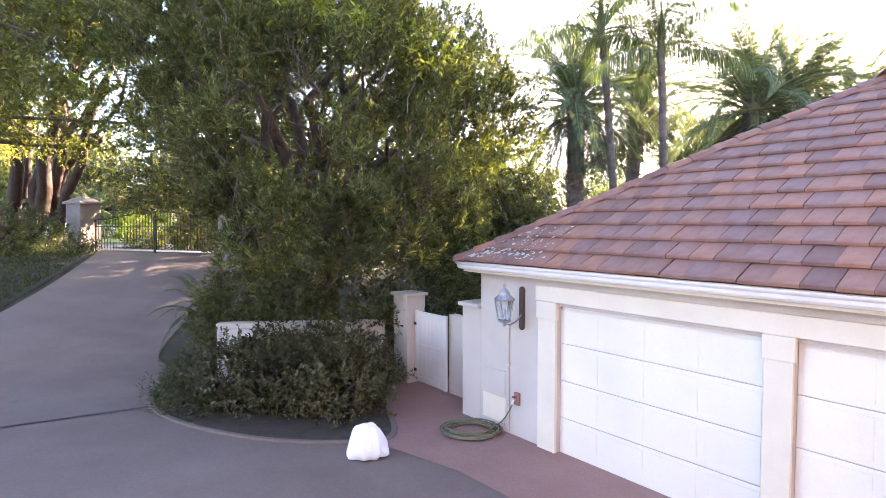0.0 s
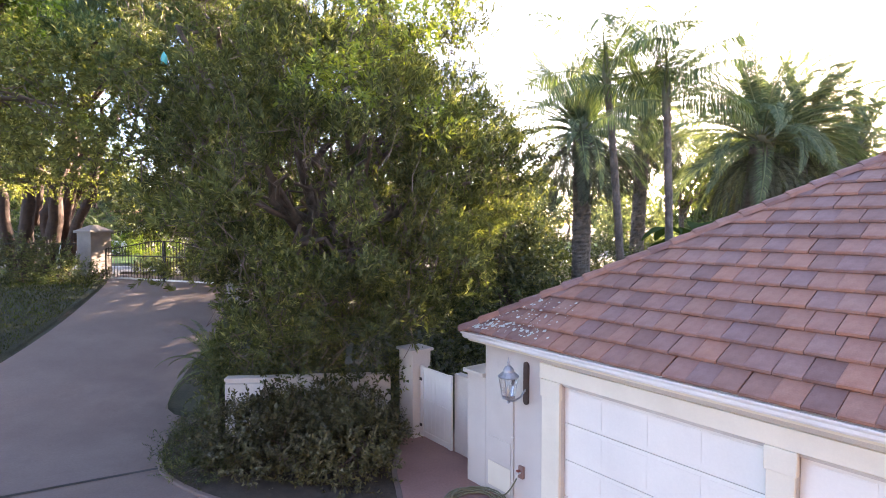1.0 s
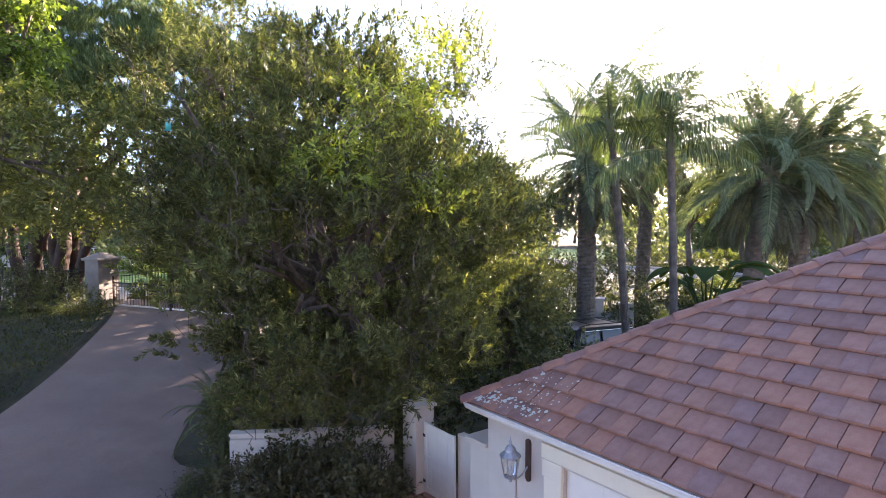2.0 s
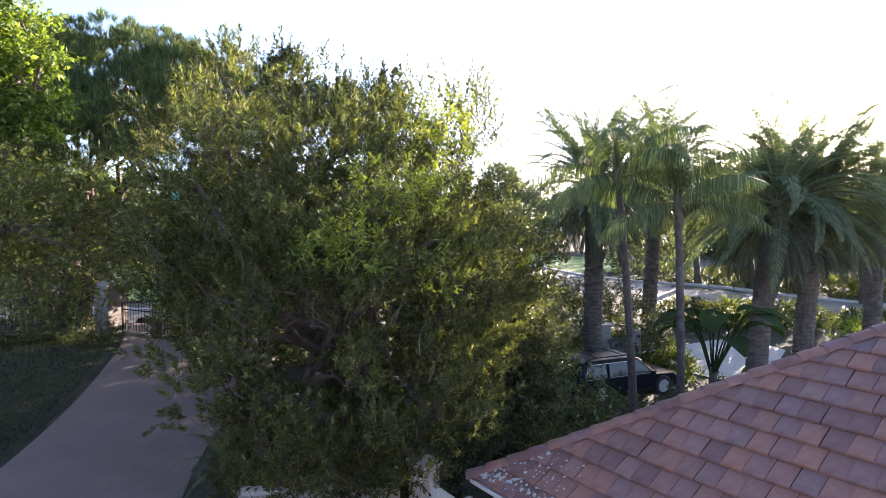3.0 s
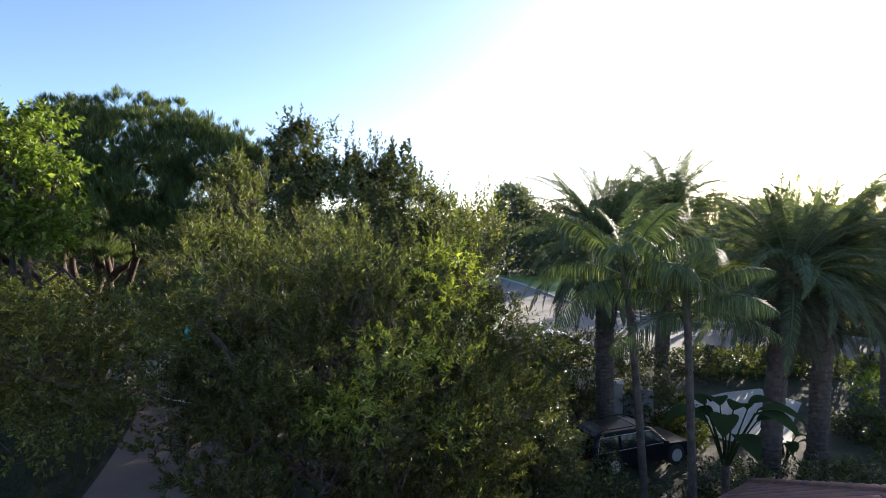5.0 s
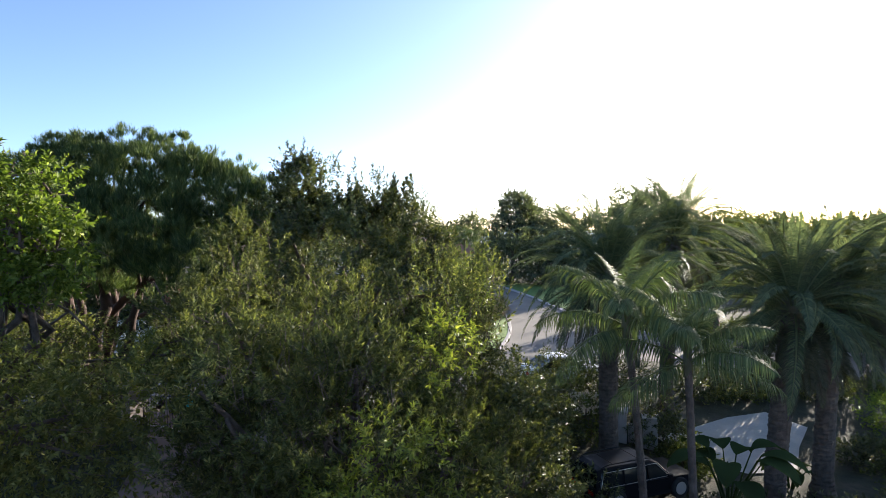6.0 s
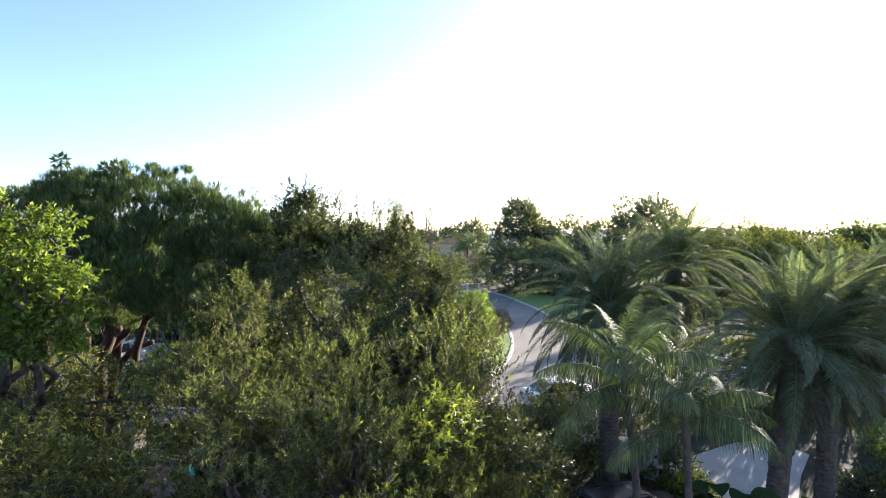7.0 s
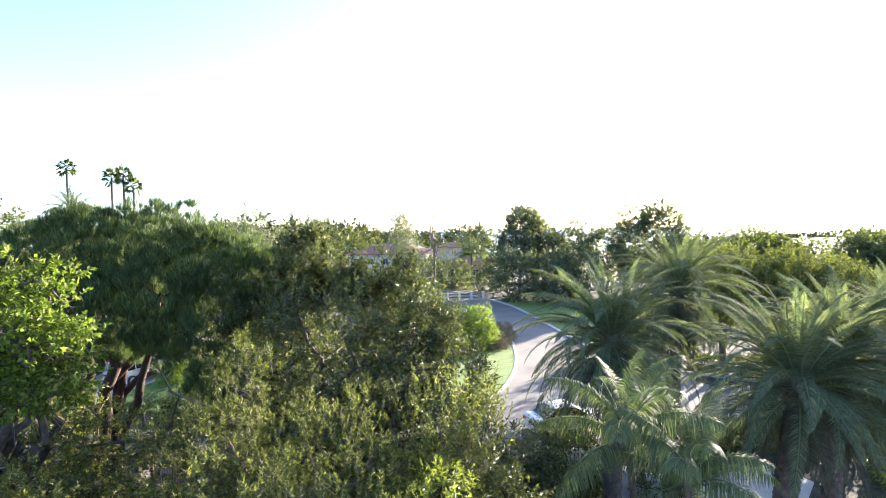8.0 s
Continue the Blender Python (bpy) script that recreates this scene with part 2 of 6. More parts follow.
def lathe(bm, profile, sides=16, centre=(0, 0)):
    rings = []
    for r, z in profile:
        rings.append([bm.verts.new((centre[0] + r * math.cos(k * 2 * math.pi / sides), centre[1] + r * math.sin(k * 2 * math.pi / sides), z)) for k in range(sides)])
    for a, b in zip(rings, rings[1:]):
        for k in range(sides):
            bm.faces.new((a[k], a[(k + 1) % sides], b[(k + 1) % sides], b[k]))
    bm.faces.new(rings[0][::-1])
    bm.faces.new(rings[-1])
    return bm


def raw_mesh(name, verts, tris):
    me = bpy.data.meshes.new(name)
    me.vertices.add(len(verts))
    me.vertices.foreach_set("co", np.ascontiguousarray(verts, dtype=np.float32).ravel())
    n = len(tris)
    me.loops.add(n * 3)
    me.loops.foreach_set("vertex_index", np.ascontiguousarray(tris, dtype=np.int32).ravel())
    me.polygons.add(n)
    me.polygons.foreach_set("loop_start", np.arange(0, n * 3, 3, dtype=np.int32))
    me.polygons.foreach_set("loop_total", np.full(n, 3, dtype=np.int32))
    me.update(calc_edges=True)
    return me


def unit(v):
    return v / np.maximum(np.linalg.norm(v, axis=-1, keepdims=True), 1e-9)


def leaves_arrays(p, d, n, length, width, droop=0.15):
    """Leaves as folded diamonds: base, two shoulders, tip."""
    side = unit(np.cross(d, n))
    nn = np.cross(side, d)
    length, width = length[:, None], width[:, None]
    base = p
    tip = p + d * length - nn * length * droop
    mid = p + d * length * 0.45
    left = mid + side * width * 0.5 + nn * width * 0.18
    right = mid - side * width * 0.5 + nn * width * 0.18
    v = np.stack([base, left, tip, right], 1).reshape(-1, 3)
    i = np.arange(len(p))[:, None] * 4
    t = np.concatenate([i + [[0, 1, 2]], i + [[0, 2, 3]]], 1).reshape(-1, 3)
    return v, t


def lobe_points(rng, lobes, n, shell=0.45):
    """Points in the outer shell of blobs (x, y, z, rx, ry, rz), none deep inside another blob. Also their outward ways."""
    lobes = np.array(lobes, float)
    area = (lobes[:, 3] * lobes[:, 4] + lobes[:, 3] * lobes[:, 5] + lobes[:, 4] * lobes[:, 5])
    out_p, out_d, have = [], [], 0
    while have < n:
        k = rng.choice(len(lobes), n, p=area / area.sum())
        u = unit(rng.normal(size=(n, 3)))
        r = 1.0 - shell * rng.random(n) ** 1.6 + 0.08 * rng.normal(size=n)
        bump = 1 + 0.14 * np.sin(u[:, 0] * 5.1 + k) * np.sin(u[:, 1] * 4.3 + 2 * k) + 0.1 * np.sin(u[:, 2] * 7 + 3 * k)
        p = lobes[k, :3] + u * lobes[k, 3:] * (r * bump)[:, None]
        ok = np.ones(n, bool)
        for L in lobes:
            q = (p - L[:3]) / L[3:]
            ok &= (q * q).sum(1) > 0.3
        out_p.append(p[ok])
        out_d.append(unit(u[ok] / lobes[k[ok], 3:]))
        have += ok.sum()
    return np.concatenate(out_p)[:n], np.concatenate(out_d)[:n]


def twig_leaves(rng, lobes, twigs, per, leaf, width, twig=0.3, rise=0.35, spread=0.7, shell=0.45, clump=0.0, clump_n=18):
    """A crown of twigs, each with leaves round its axis."""
    if clump:
        c, cd = lobe_points(rng, lobes, max(1, int(twigs / clump_n)), shell)
        k = rng.integers(0, len(c), twigs)
        p = c[k] + rng.normal(size=(twigs, 3)) * clump
        d = cd[k]
    else:
        p, d = lobe_points(rng, lobes, twigs, shell)
    a = unit(d * 0.8 + np.array([0, 0, rise]) + rng.normal(size=d.shape) * 0.45)
    s = np.tile(np.linspace(0.05, 1.0, per), twigs)
    A, P = np.repeat(a, per, 0), np.repeat(p, per, 0)
    L = twig * (0.6 + 0.8 * rng.random(twigs)).repeat(per)
    base = P + A * (s * L)[:, None]
    r = unit(rng.normal(size=A.shape))
    r = unit(r - A * (r * A).sum(1, keepdims=True))
    dirs = unit(A * (0.25 + 0.6 * s[:, None]) + r * spread)
    nrm = unit(A + np.array([0, 0, 0.6]) + rng.normal(size=A.shape) * 0.4)
    size = (0.65 + 0.6 * rng.random(len(base)))
    v, t = leaves_arrays(base, dirs, nrm, leaf * size, width * size)
    return v, t, (p, a)


def join(parts_):
    vs, ts, o = [], [], 0
    for v, t in parts_:
        vs.append(v)
        ts.append(t + o)
        o += len(v)
    return np.concatenate(vs), np.concatenate(ts)


def branch_points(rng, a, b, steps=6, wobble=0.12):
    a, b = np.array(a, float), np.array(b, float)
    L = np.linalg.norm(b - a)
    pts = []
    for i in range(steps + 1):
        f = i / steps
        q = a + (b - a) * f + np.array([0, 0, 0.12 * L * math.sin(f * math.pi)])
        if 0 < i < steps:
            q = q + rng.normal(size=3) * wobble * L / steps
        pts.append(tuple(q))
    return pts


# ---- terrain ----
def smooth(u):
    u = np.clip(u, 0, 1)
    return u * u * (3 - 2 * u)


def ground_z(x, y):
    """Level forecourt, a ramp up to the street, then a fall to the sea far off and a bank to the side."""
    x, y = np.asarray(x, float), np.asarray(y, float)
    s = -0.55 * (x + 4) + 0.83 * (y - 9)
    z = 2.1 * smooth((s - 2) / 14)
    z = z + 6.0 * smooth((x - 26 - 0.1 * y) / 60) * smooth((y - 20) / 40) * (1 - smooth((y - 160) / 200))
    z = z - 75 * smooth((y - 150) / 1300)
    return z


def drape(name, outline, mat, lift, kind="structure", label="", category="", step=0.6):
    """A sheet over the ground inside an outline of (x, y)."""
    bm = bmesh.new()
    bm.faces.new([bm.verts.new((x, y, 0)) for x, y in outline])
    xs, ys = [p[0] for p in outline], [p[1] for p in outline]
    for axis, lo, hi in ((0, min(xs), max(xs)), (1, min(ys), max(ys))):
        k = math.ceil(lo / step) * step
        while k < hi:
            co, no = [0, 0, 0], [0, 0, 0]
            co[axis], no[axis] = k, 1
            bmesh.ops.bisect_plane(bm, geom=bm.verts[:] + bm.edges[:] + bm.faces[:], plane_co=co, plane_no=no)
            k += step
    for v in bm.verts:
        v.co.z = float(ground_z(v.co.x, v.co.y)) + lift
    return tagged(part(name, bm, mat), label, category, "", kind)


def spline(pts, n=8, closed=False):
    """A smooth line through points of the plan."""
    P = [Vector((*p, 0)) for p in pts]
    out, m = [], len(P)
    for i in range(m if closed else m - 1):
        a, b, c, d = (P[(i + k - 1) % m] if closed else P[min(max(i + k - 1, 0), m - 1)] for k in range(4))
        for j in range(n):
            t = j / n
            q = 0.5 * ((2 * b) + (c - a) * t + (2 * a - 5 * b + 4 * c - d) * t * t + (3 * b - a - 3 * c + d) * t ** 3)
            out.append((q.x, q.y))
    if not closed:
        out.append(tuple(pts[-1]))
    return out


def kerb(name, line, width, height, mat, closed=False, label="", category="kerb"):
    """A raised edge along a line of the plan."""
    bm, rows_ = bmesh.new(), []
    m = len(line)
    for i, (x, y) in enumerate(line):
        a, b = (line[(i - 1) % m], line[(i + 1) % m]) if closed else (line[max(i - 1, 0)], line[min(i + 1, m - 1)])
        d = Vector((b[0] - a[0], b[1] - a[1]))
        nrm = Vector((-d.y, d.x)).normalized() * width / 2
        z = float(ground_z(x, y))
        h = height
        rows_.append([bm.verts.new((x + s * nrm.x * k, y + s * nrm.y * k, zz)) for s, k, zz in ((-1, 1, z - 0.1), (-1, 1, z + h * 0.8), (-1, 0.7, z + h), (1, 0.7, z + h), (1, 1, z + h * 0.8), (1, 1, z - 0.1))])
    for a, b in zip(rows_, rows_[1:] + (rows_[:1] if closed else [])):
        for k in range(5):
            bm.faces.new((a[k], b[k], b[k + 1], a[k + 1]))
    bmesh.ops.recalc_face_normals(bm, faces=bm.faces)
    return tagged(part(name, bm, mat), label, category, "", "structure")


def build_ground():
    def axis(n, near, far):
        u = np.linspace(-1, 1, n)
        return np.sinh(u * 7.0) / np.sinh(7.0) * far + u * near
    xs, ys = axis(181, 60, 4400), axis(181, 60, 4400) + 15
    X, Y = np.meshgrid(xs, ys)
    Z = ground_z(X, Y)
    v = np.stack([X, Y, Z], -1).reshape(-1, 3)
    n = len(xs)
    i, j = np.meshgrid(np.arange(n - 1), np.arange(n - 1))
    a = (j * n + i).ravel()
    t = np.concatenate([np.stack([a, a + 1, a + n + 1], 1), np.stack([a, a + n + 1, a + n], 1)])
    tagged(part("ground", raw_mesh("ground", v, t), M_GROUND, smooth=True), "dark earth with low ground cover", "ground", "", "structure")


build_ground()
sea = bmesh.new()
sea.faces.new([sea.verts.new(c) for c in ((-4800, 500, -18), (4800, 500, -18), (4800, 4900, -18), (-4800, 4900, -18))])
tagged(part("water", sea, M_WATER), "pale hazy sea on the horizon", "sea", "", "structure")

# ---- paved surfaces ----
DRIVE = spline([(-11.3, 11.0), (-11.5, 14.6), (-12.0, 17.5), (-13.0, 20.6), (-14.5, 23.5), (-16.0, 27.0)], 5) + [(-7.5, 24.0)] + spline([(-8.3, 20.9), (-7.3, 17.0), (-6.9, 14.0), (-6.2, 12.3), (-4.0, 12.2), (-1.0, 12.2), (0.6, 11.4), (3.0, 9.5)], 5) + [(10, 4), (10, -9), (-14, -9), (-12, 5)]
drape("driveway", DRIVE, M_CONCRETE, 0.03, label="worn grey-pink concrete driveway and forecourt", category="driveway")
drape("apron", [(-1.6, 8.6), (-0.9, 12.0), (0.6, 11.3), (2.6, 9.0), (8.5, 1.5), (6.0, 0.0), (2.0, 5.0), (0.2, 7.2)], M_APRON, 0.036, label="terracotta-tinted concrete apron before the garage", category="apron")
BED = spline([(-5.75, 11.3), (-5.2, 9.8), (-4.2, 8.9), (-2.9, 8.3), (-1.7, 8.12), (-0.8, 8.35), (-0.95, 9.6), (-1.2, 11.2), (-3.0, 12.0), (-5.0, 12.4)], 6, True)
drape("planting_bed", BED, M_SOIL, 0.06, label="dark soil planting bed", category="bed", step=0.8)
kerb("bed_kerb", BED, 0.1, 0.07, M_CONCRETE, True, "low grey concrete edge round the planting bed")
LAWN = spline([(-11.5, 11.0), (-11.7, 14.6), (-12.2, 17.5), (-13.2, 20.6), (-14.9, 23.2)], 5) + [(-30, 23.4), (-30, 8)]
drape("shade_lawn", LAWN, M_SHADED_TURF, 0.035, label="dark green shaded lawn beside the driveway", category="lawn")
bm = bmesh.new()
for i in range(9):
    x0, y0 = -7.4 + i * 0.28, 8.55 + i * 0.155
    d = Vector((0.28, 0.155, 0)).normalized()
    c = Vector((x0, y0, 0.037))
    n_ = Vector((-d.y, d.x, 0)) * 0.045
    bm.faces.new([bm.verts.new(c + q) for q in (-n_, d * 0.33 - n_, d * 0.33 + n_, n_)])
tagged(part("drain_strip", bm, M_IRON), "narrow dark drain strip across the driveway", "drain", "", "structure")

# street beyond the gate and the trees
ROADLINE_L = spline([(-70, 33), (-30, 30.5), (-12, 29.5), (-4, 31), (0.5, 36), (2.6, 46), (1.8, 60), (-3, 76), (-16, 96), (-40, 120)], 6)
ROADLINE_R = spline([(-24, 126), (-8, 100), (1.6, 83.5), (5.6, 70), (7.6, 60), (9.8, 50), (13.5, 43.5), (20, 40.6), (30, 40.8), (70, 46), (70, 38), (42, 38), (24, 36), (15, 34.4), (10, 31.8), (4, 28.6), (-4, 26.0), (-14, 25.5), (-30, 25), (-70, 26)], 6)
drape("road", ROADLINE_L + ROADLINE_R, M_ROAD, 0.03, label="grey asphalt street bending between gardens", category="road", step=3.0)
kerb("road_kerb", ROADLINE_L, 0.3, 0.08, M_KERB, False, "pale concrete kerb and gutter of the street")
kerb("road_kerb_far", spline([(-24, 126), (-8, 100), (1.6, 83.5), (5.6, 70), (7.6, 60), (9.8, 50), (13.5, 43.5), (20, 40.6), (30, 40.8), (70, 46)], 6), 0.5, 0.16, M_KERB, False, "pale concrete kerb of the street's outer bend")
drape("verge_lawn", [p for p in ROADLINE_L if 35 < p[1] < 77 and p[0] > -4] + [(-9, 74), (-7, 58), (-4, 46), (-2, 38)], M_LAWN, 0.05, label="sunlit bright green verge lawn by the bend", category="lawn", step=2.0)
drape("far_lawn", [(2.2, 83.8), (6.0, 70.5), (8.0, 60.5), (10.4, 50.5), (16, 52), (18, 68), (11, 80), (4, 87)], M_LAWN, 0.05, label="sunlit lawn beyond the street", category="lawn", step=3.0)
drape("side_lawn", [(-26, 33.5), (-13, 31.5), (-6, 33), (-6, 43), (-24, 45)], M_LAWN, 0.05, label="green lawn across the street", category="lawn", step=2.0)
drape("side_driveway", [(-22.5, 33.0), (-28.5, 33.0), (-33, 50), (-27, 50)], M_PALECON, 0.045, label="pale concrete driveway across the street", category="driveway", step=2.0)
drape("side_court", [(8.2, 26.0), (9.6, 24.4), (11.2, 23.6), (13.4, 24.0), (14.8, 26.4), (16.4, 28.6), (15.0, 29.9), (12.6, 28.8), (10.2, 27.2)], M_PALECON, 0.04, label="sunlit pale concrete court under the palms", category="court", step=1.0)

# ---- garage ----
GAR = pose(0.22, 9.07, 0, 0, 0, -52.1)  # local x along the door front, y into the building
garage = thing("garage", GAR, "detached garage with cream stucco walls and a terracotta tiled hip roof", "garage")
LEN, DEEP, EAVE, SLOPE = 12.6, 8.9, 2.67, 0.61
OV = 0.30
DOORS = [(1.88, 4.61), (4.88, 7.61), (7.88, 10.61)]
DOOR_H = 2.13


def garage_walls():
    x0, x1, y0, y1, top = 0.27, LEN - 0.27, OV, DEEP - OV, EAVE - 0.1
    t = 0.2
    edges = [x0] + [v for d in DOORS for v in d] + [x1]
    for i in range(0, len(edges), 2):
        part("front_wall", boxes((edges[i], edges[i + 1], y0, y0 + t, -0.1, top)), M_STUCCO, garage)
    for a, b in DOORS:
        part("lintel", boxes((a, b, y0, y0 + t, DOOR_H, top)), M_STUCCO, garage)
    part("side_wall", boxes((x0, x0 + t, y0 + t, y1 - t, -0.1, top)), M_STUCCO, garage)
    part("side_wall", boxes((x1 - t, x1, y0 + t, y1 - t, -0.1, top)), M_STUCCO, garage)
    part("back_wall", boxes((x0, x1, y1 - t, y1, -0.1, top)), M_STUCCO, garage)
    # flat pilasters between the doors, with small caps, and the lintel band
    for a, b in ((1.55, 1.88), (4.61, 4.88), (7.61, 7.88), (10.61, 10.94)):
        part("pilaster", boxes((a, b, y0 - 0.05, y0, -0.05, 1.93), bevel=0.008), M_TRIM, garage, "cream flat pilaster")
        part("pilaster_cap", boxes((a - 0.02, b + 0.02, y0 - 0.07, y0, 1.93, 2.18), bevel=0.012), M_TRIM, garage)
    part("lintel_band", boxes((1.5, 10.99, y0 - 0.05, y0, 2.182, 2.40), bevel=0.008), M_TRIM, garage, "cream lintel band")
    for a, b in DOORS:
        door = part("garage_door", boxes((a, b, y0 + 0.1, y0 + 0.13, 0.0, DOOR_H)), M_DOORPAINT, garage, "white sectional garage door with faint panels")
        rows_, cols = 4, 4
        w, h = (b - a) / cols, (DOOR_H - 0.01) / rows_
        for r in range(rows_):
            z0 = 0.012 + r * h
            part("door_section", boxes((a + 0.004, b - 0.004, y0 + 0.07, y0 + 0.0985, z0 + 0.004, z0 + h - 0.006), bevel=0.004), M_DOORPAINT, door)
            for c in range(cols):
                bmp = boxes((a + c * w + 0.05, a + (c + 1) * w - 0.05, y0 + 0.0655, y0 + 0.0705, z0 + 0.06, z0 + h - 0.06), bevel=0.003)
                part("raised_panel", bmp, M_DOORPAINT, door)
        part("rubber_seal", boxes((a, b, y0 + 0.075, y0 + 0.12, 0.0, 0.018)), M_RUBBER, door)
    part("service_panel", boxes((0.34, 0.86, y0 - 0.012, y0, 0.62, 0.98), bevel=0.004), M_STUCCO, garage, "flush stuccoed service panel")
    part("service_panel", boxes((0.34, 0.86, y0 - 0.012, y0, 0.16, 0.56), bevel=0.004), M_TRIM, garage, "pale flush service panel")


garage_walls()


def gutter_run(a, b, inward):
    """An ogee gutter with its lip from a to b (local); inward points towards the house."""
    a, b, n = Vector(a), Vector(b), Vector(inward)
    prof = [(0.10, -0.115), (0.075, -0.12), (0.03, -0.112), (0.012, -0.085), (0.006, -0.05), (-0.012, -0.03), (-0.02, -0.012), (-0.02, 0.0), (-0.008, 0.0), (-0.008, -0.012), (0.02, -0.08), (0.09, -0.095), (0.10, 0.0), (0.112, 0.0), (0.112, -0.115)]
    bm = bmesh.new()
    d = (b - a).normalized()
    ends = []
    for p, sgn in ((a, 1), (b, -1)):
        ends.append([bm.verts.new(p + n * u + d * sgn * u + Vector((0, 0, v))) for u, v in prof])
    k = len(prof)
    for i in range(k):
        bm.faces.new((ends[0][i], ends[0][(i + 1) % k], ends[1][(i + 1) % k], ends[1][i]))
    bmesh.ops.recalc_face_normals(bm, faces=bm.faces)
    return bm


E_ = EAVE
for a, b, n_ in (((0, 0, E_), (LEN, 0, E_), (0, 1, 0)), ((0, DEEP, E_), (0, 0, E_), (1, 0, 0)), ((LEN, 0, E_), (LEN, DEEP, E_), (-1, 0, 0)), ((LEN, DEEP, E_), (0, DEEP, E_), (0, -1, 0))):
    part("gutter", gutter_run(a, b, n_), M_GUTTER, garage, "white ogee rain gutter")
bm = bmesh.new()
for s in ((0.06, LEN - 0.06, 0.1, OV), (0.06, LEN - 0.06, DEEP - OV, DEEP - 0.1), (0.1, 0.27, OV, DEEP - OV), (LEN - 0.27, LEN - 0.1, OV, DEEP - OV)):
    box(bm, *s, EAVE - 0.16, EAVE - 0.10)
part("soffit", bm, M_TRIM, garage)

# roof deck: four planes under the tiles
HALF = DEEP / 2
RISE = HALF * SLOPE
bm = bmesh.new()
z0 = EAVE - 0.02
P = [bm.verts.new(c) for c in ((0.1, 0.1, z0), (LEN - 0.1, 0.1, z0), (LEN - 0.1, DEEP - 0.1, z0), (0.1, DEEP - 0.1, z0), (HALF, HALF, z0 + RISE - 0.06), (LEN - HALF, HALF, z0 + RISE - 0.06))]
for f in ((0, 1, 5, 4), (1, 2, 5), (2, 3, 4, 5), (3, 0, 4), (3, 2, 1, 0)):
    bm.faces.new([P[i] for i in f])
part("roof_deck", bm, M_TILEREST, garage)
M_ = math.hypot(1, SLOPE)
EXPO, TW, TL = 0.37, 0.283, 0.44


def tile_mesh(name, w, lift):
    """One flat tile: local x across, y up the slope, its butt raised and rounded, a shallow side lock."""
    bm = bmesh.new()
    prof = [(0.0, lift + 0.004), (0.012, lift + 0.03), (0.03, lift + 0.034), (TL, 0.012)]
    rows_ = []
    for xx, dz in ((0.003, -0.006), (0.022, 0.0), (w - 0.012, 0.0), (w - 0.002, -0.004)):
        rows_.append([bm.verts.new((xx, y, z + dz)) for y, z in prof] + [bm.verts.new((xx, 0.004, lift - 0.008))])
    for a, b in zip(rows_, rows_[1:]):
        for k in range(3):
            bm.faces.new((a[k], b[k], b[k + 1], a[k + 1]))
        bm.faces.new((a[4], b[4], b[0], a[0]))
    for r, flip in ((rows_[0], False), (rows_[-1], True)):
        f = [r[4], r[0], r[1], r[2], r[3]]
        bm.faces.new(f if flip else f[::-1])
    bmesh.ops.recalc_face_normals(bm, faces=bm.faces)
    me = bpy.data.meshes.new(name)
    bm.to_mesh(me)
    bm.free()
    me.materials.append(M_TILE)
    return me


TILES = [tile_mesh("tile", TW, 0.03), tile_mesh("tile", TW, 0.034), tile_mesh("tile", TW, 0.027)]


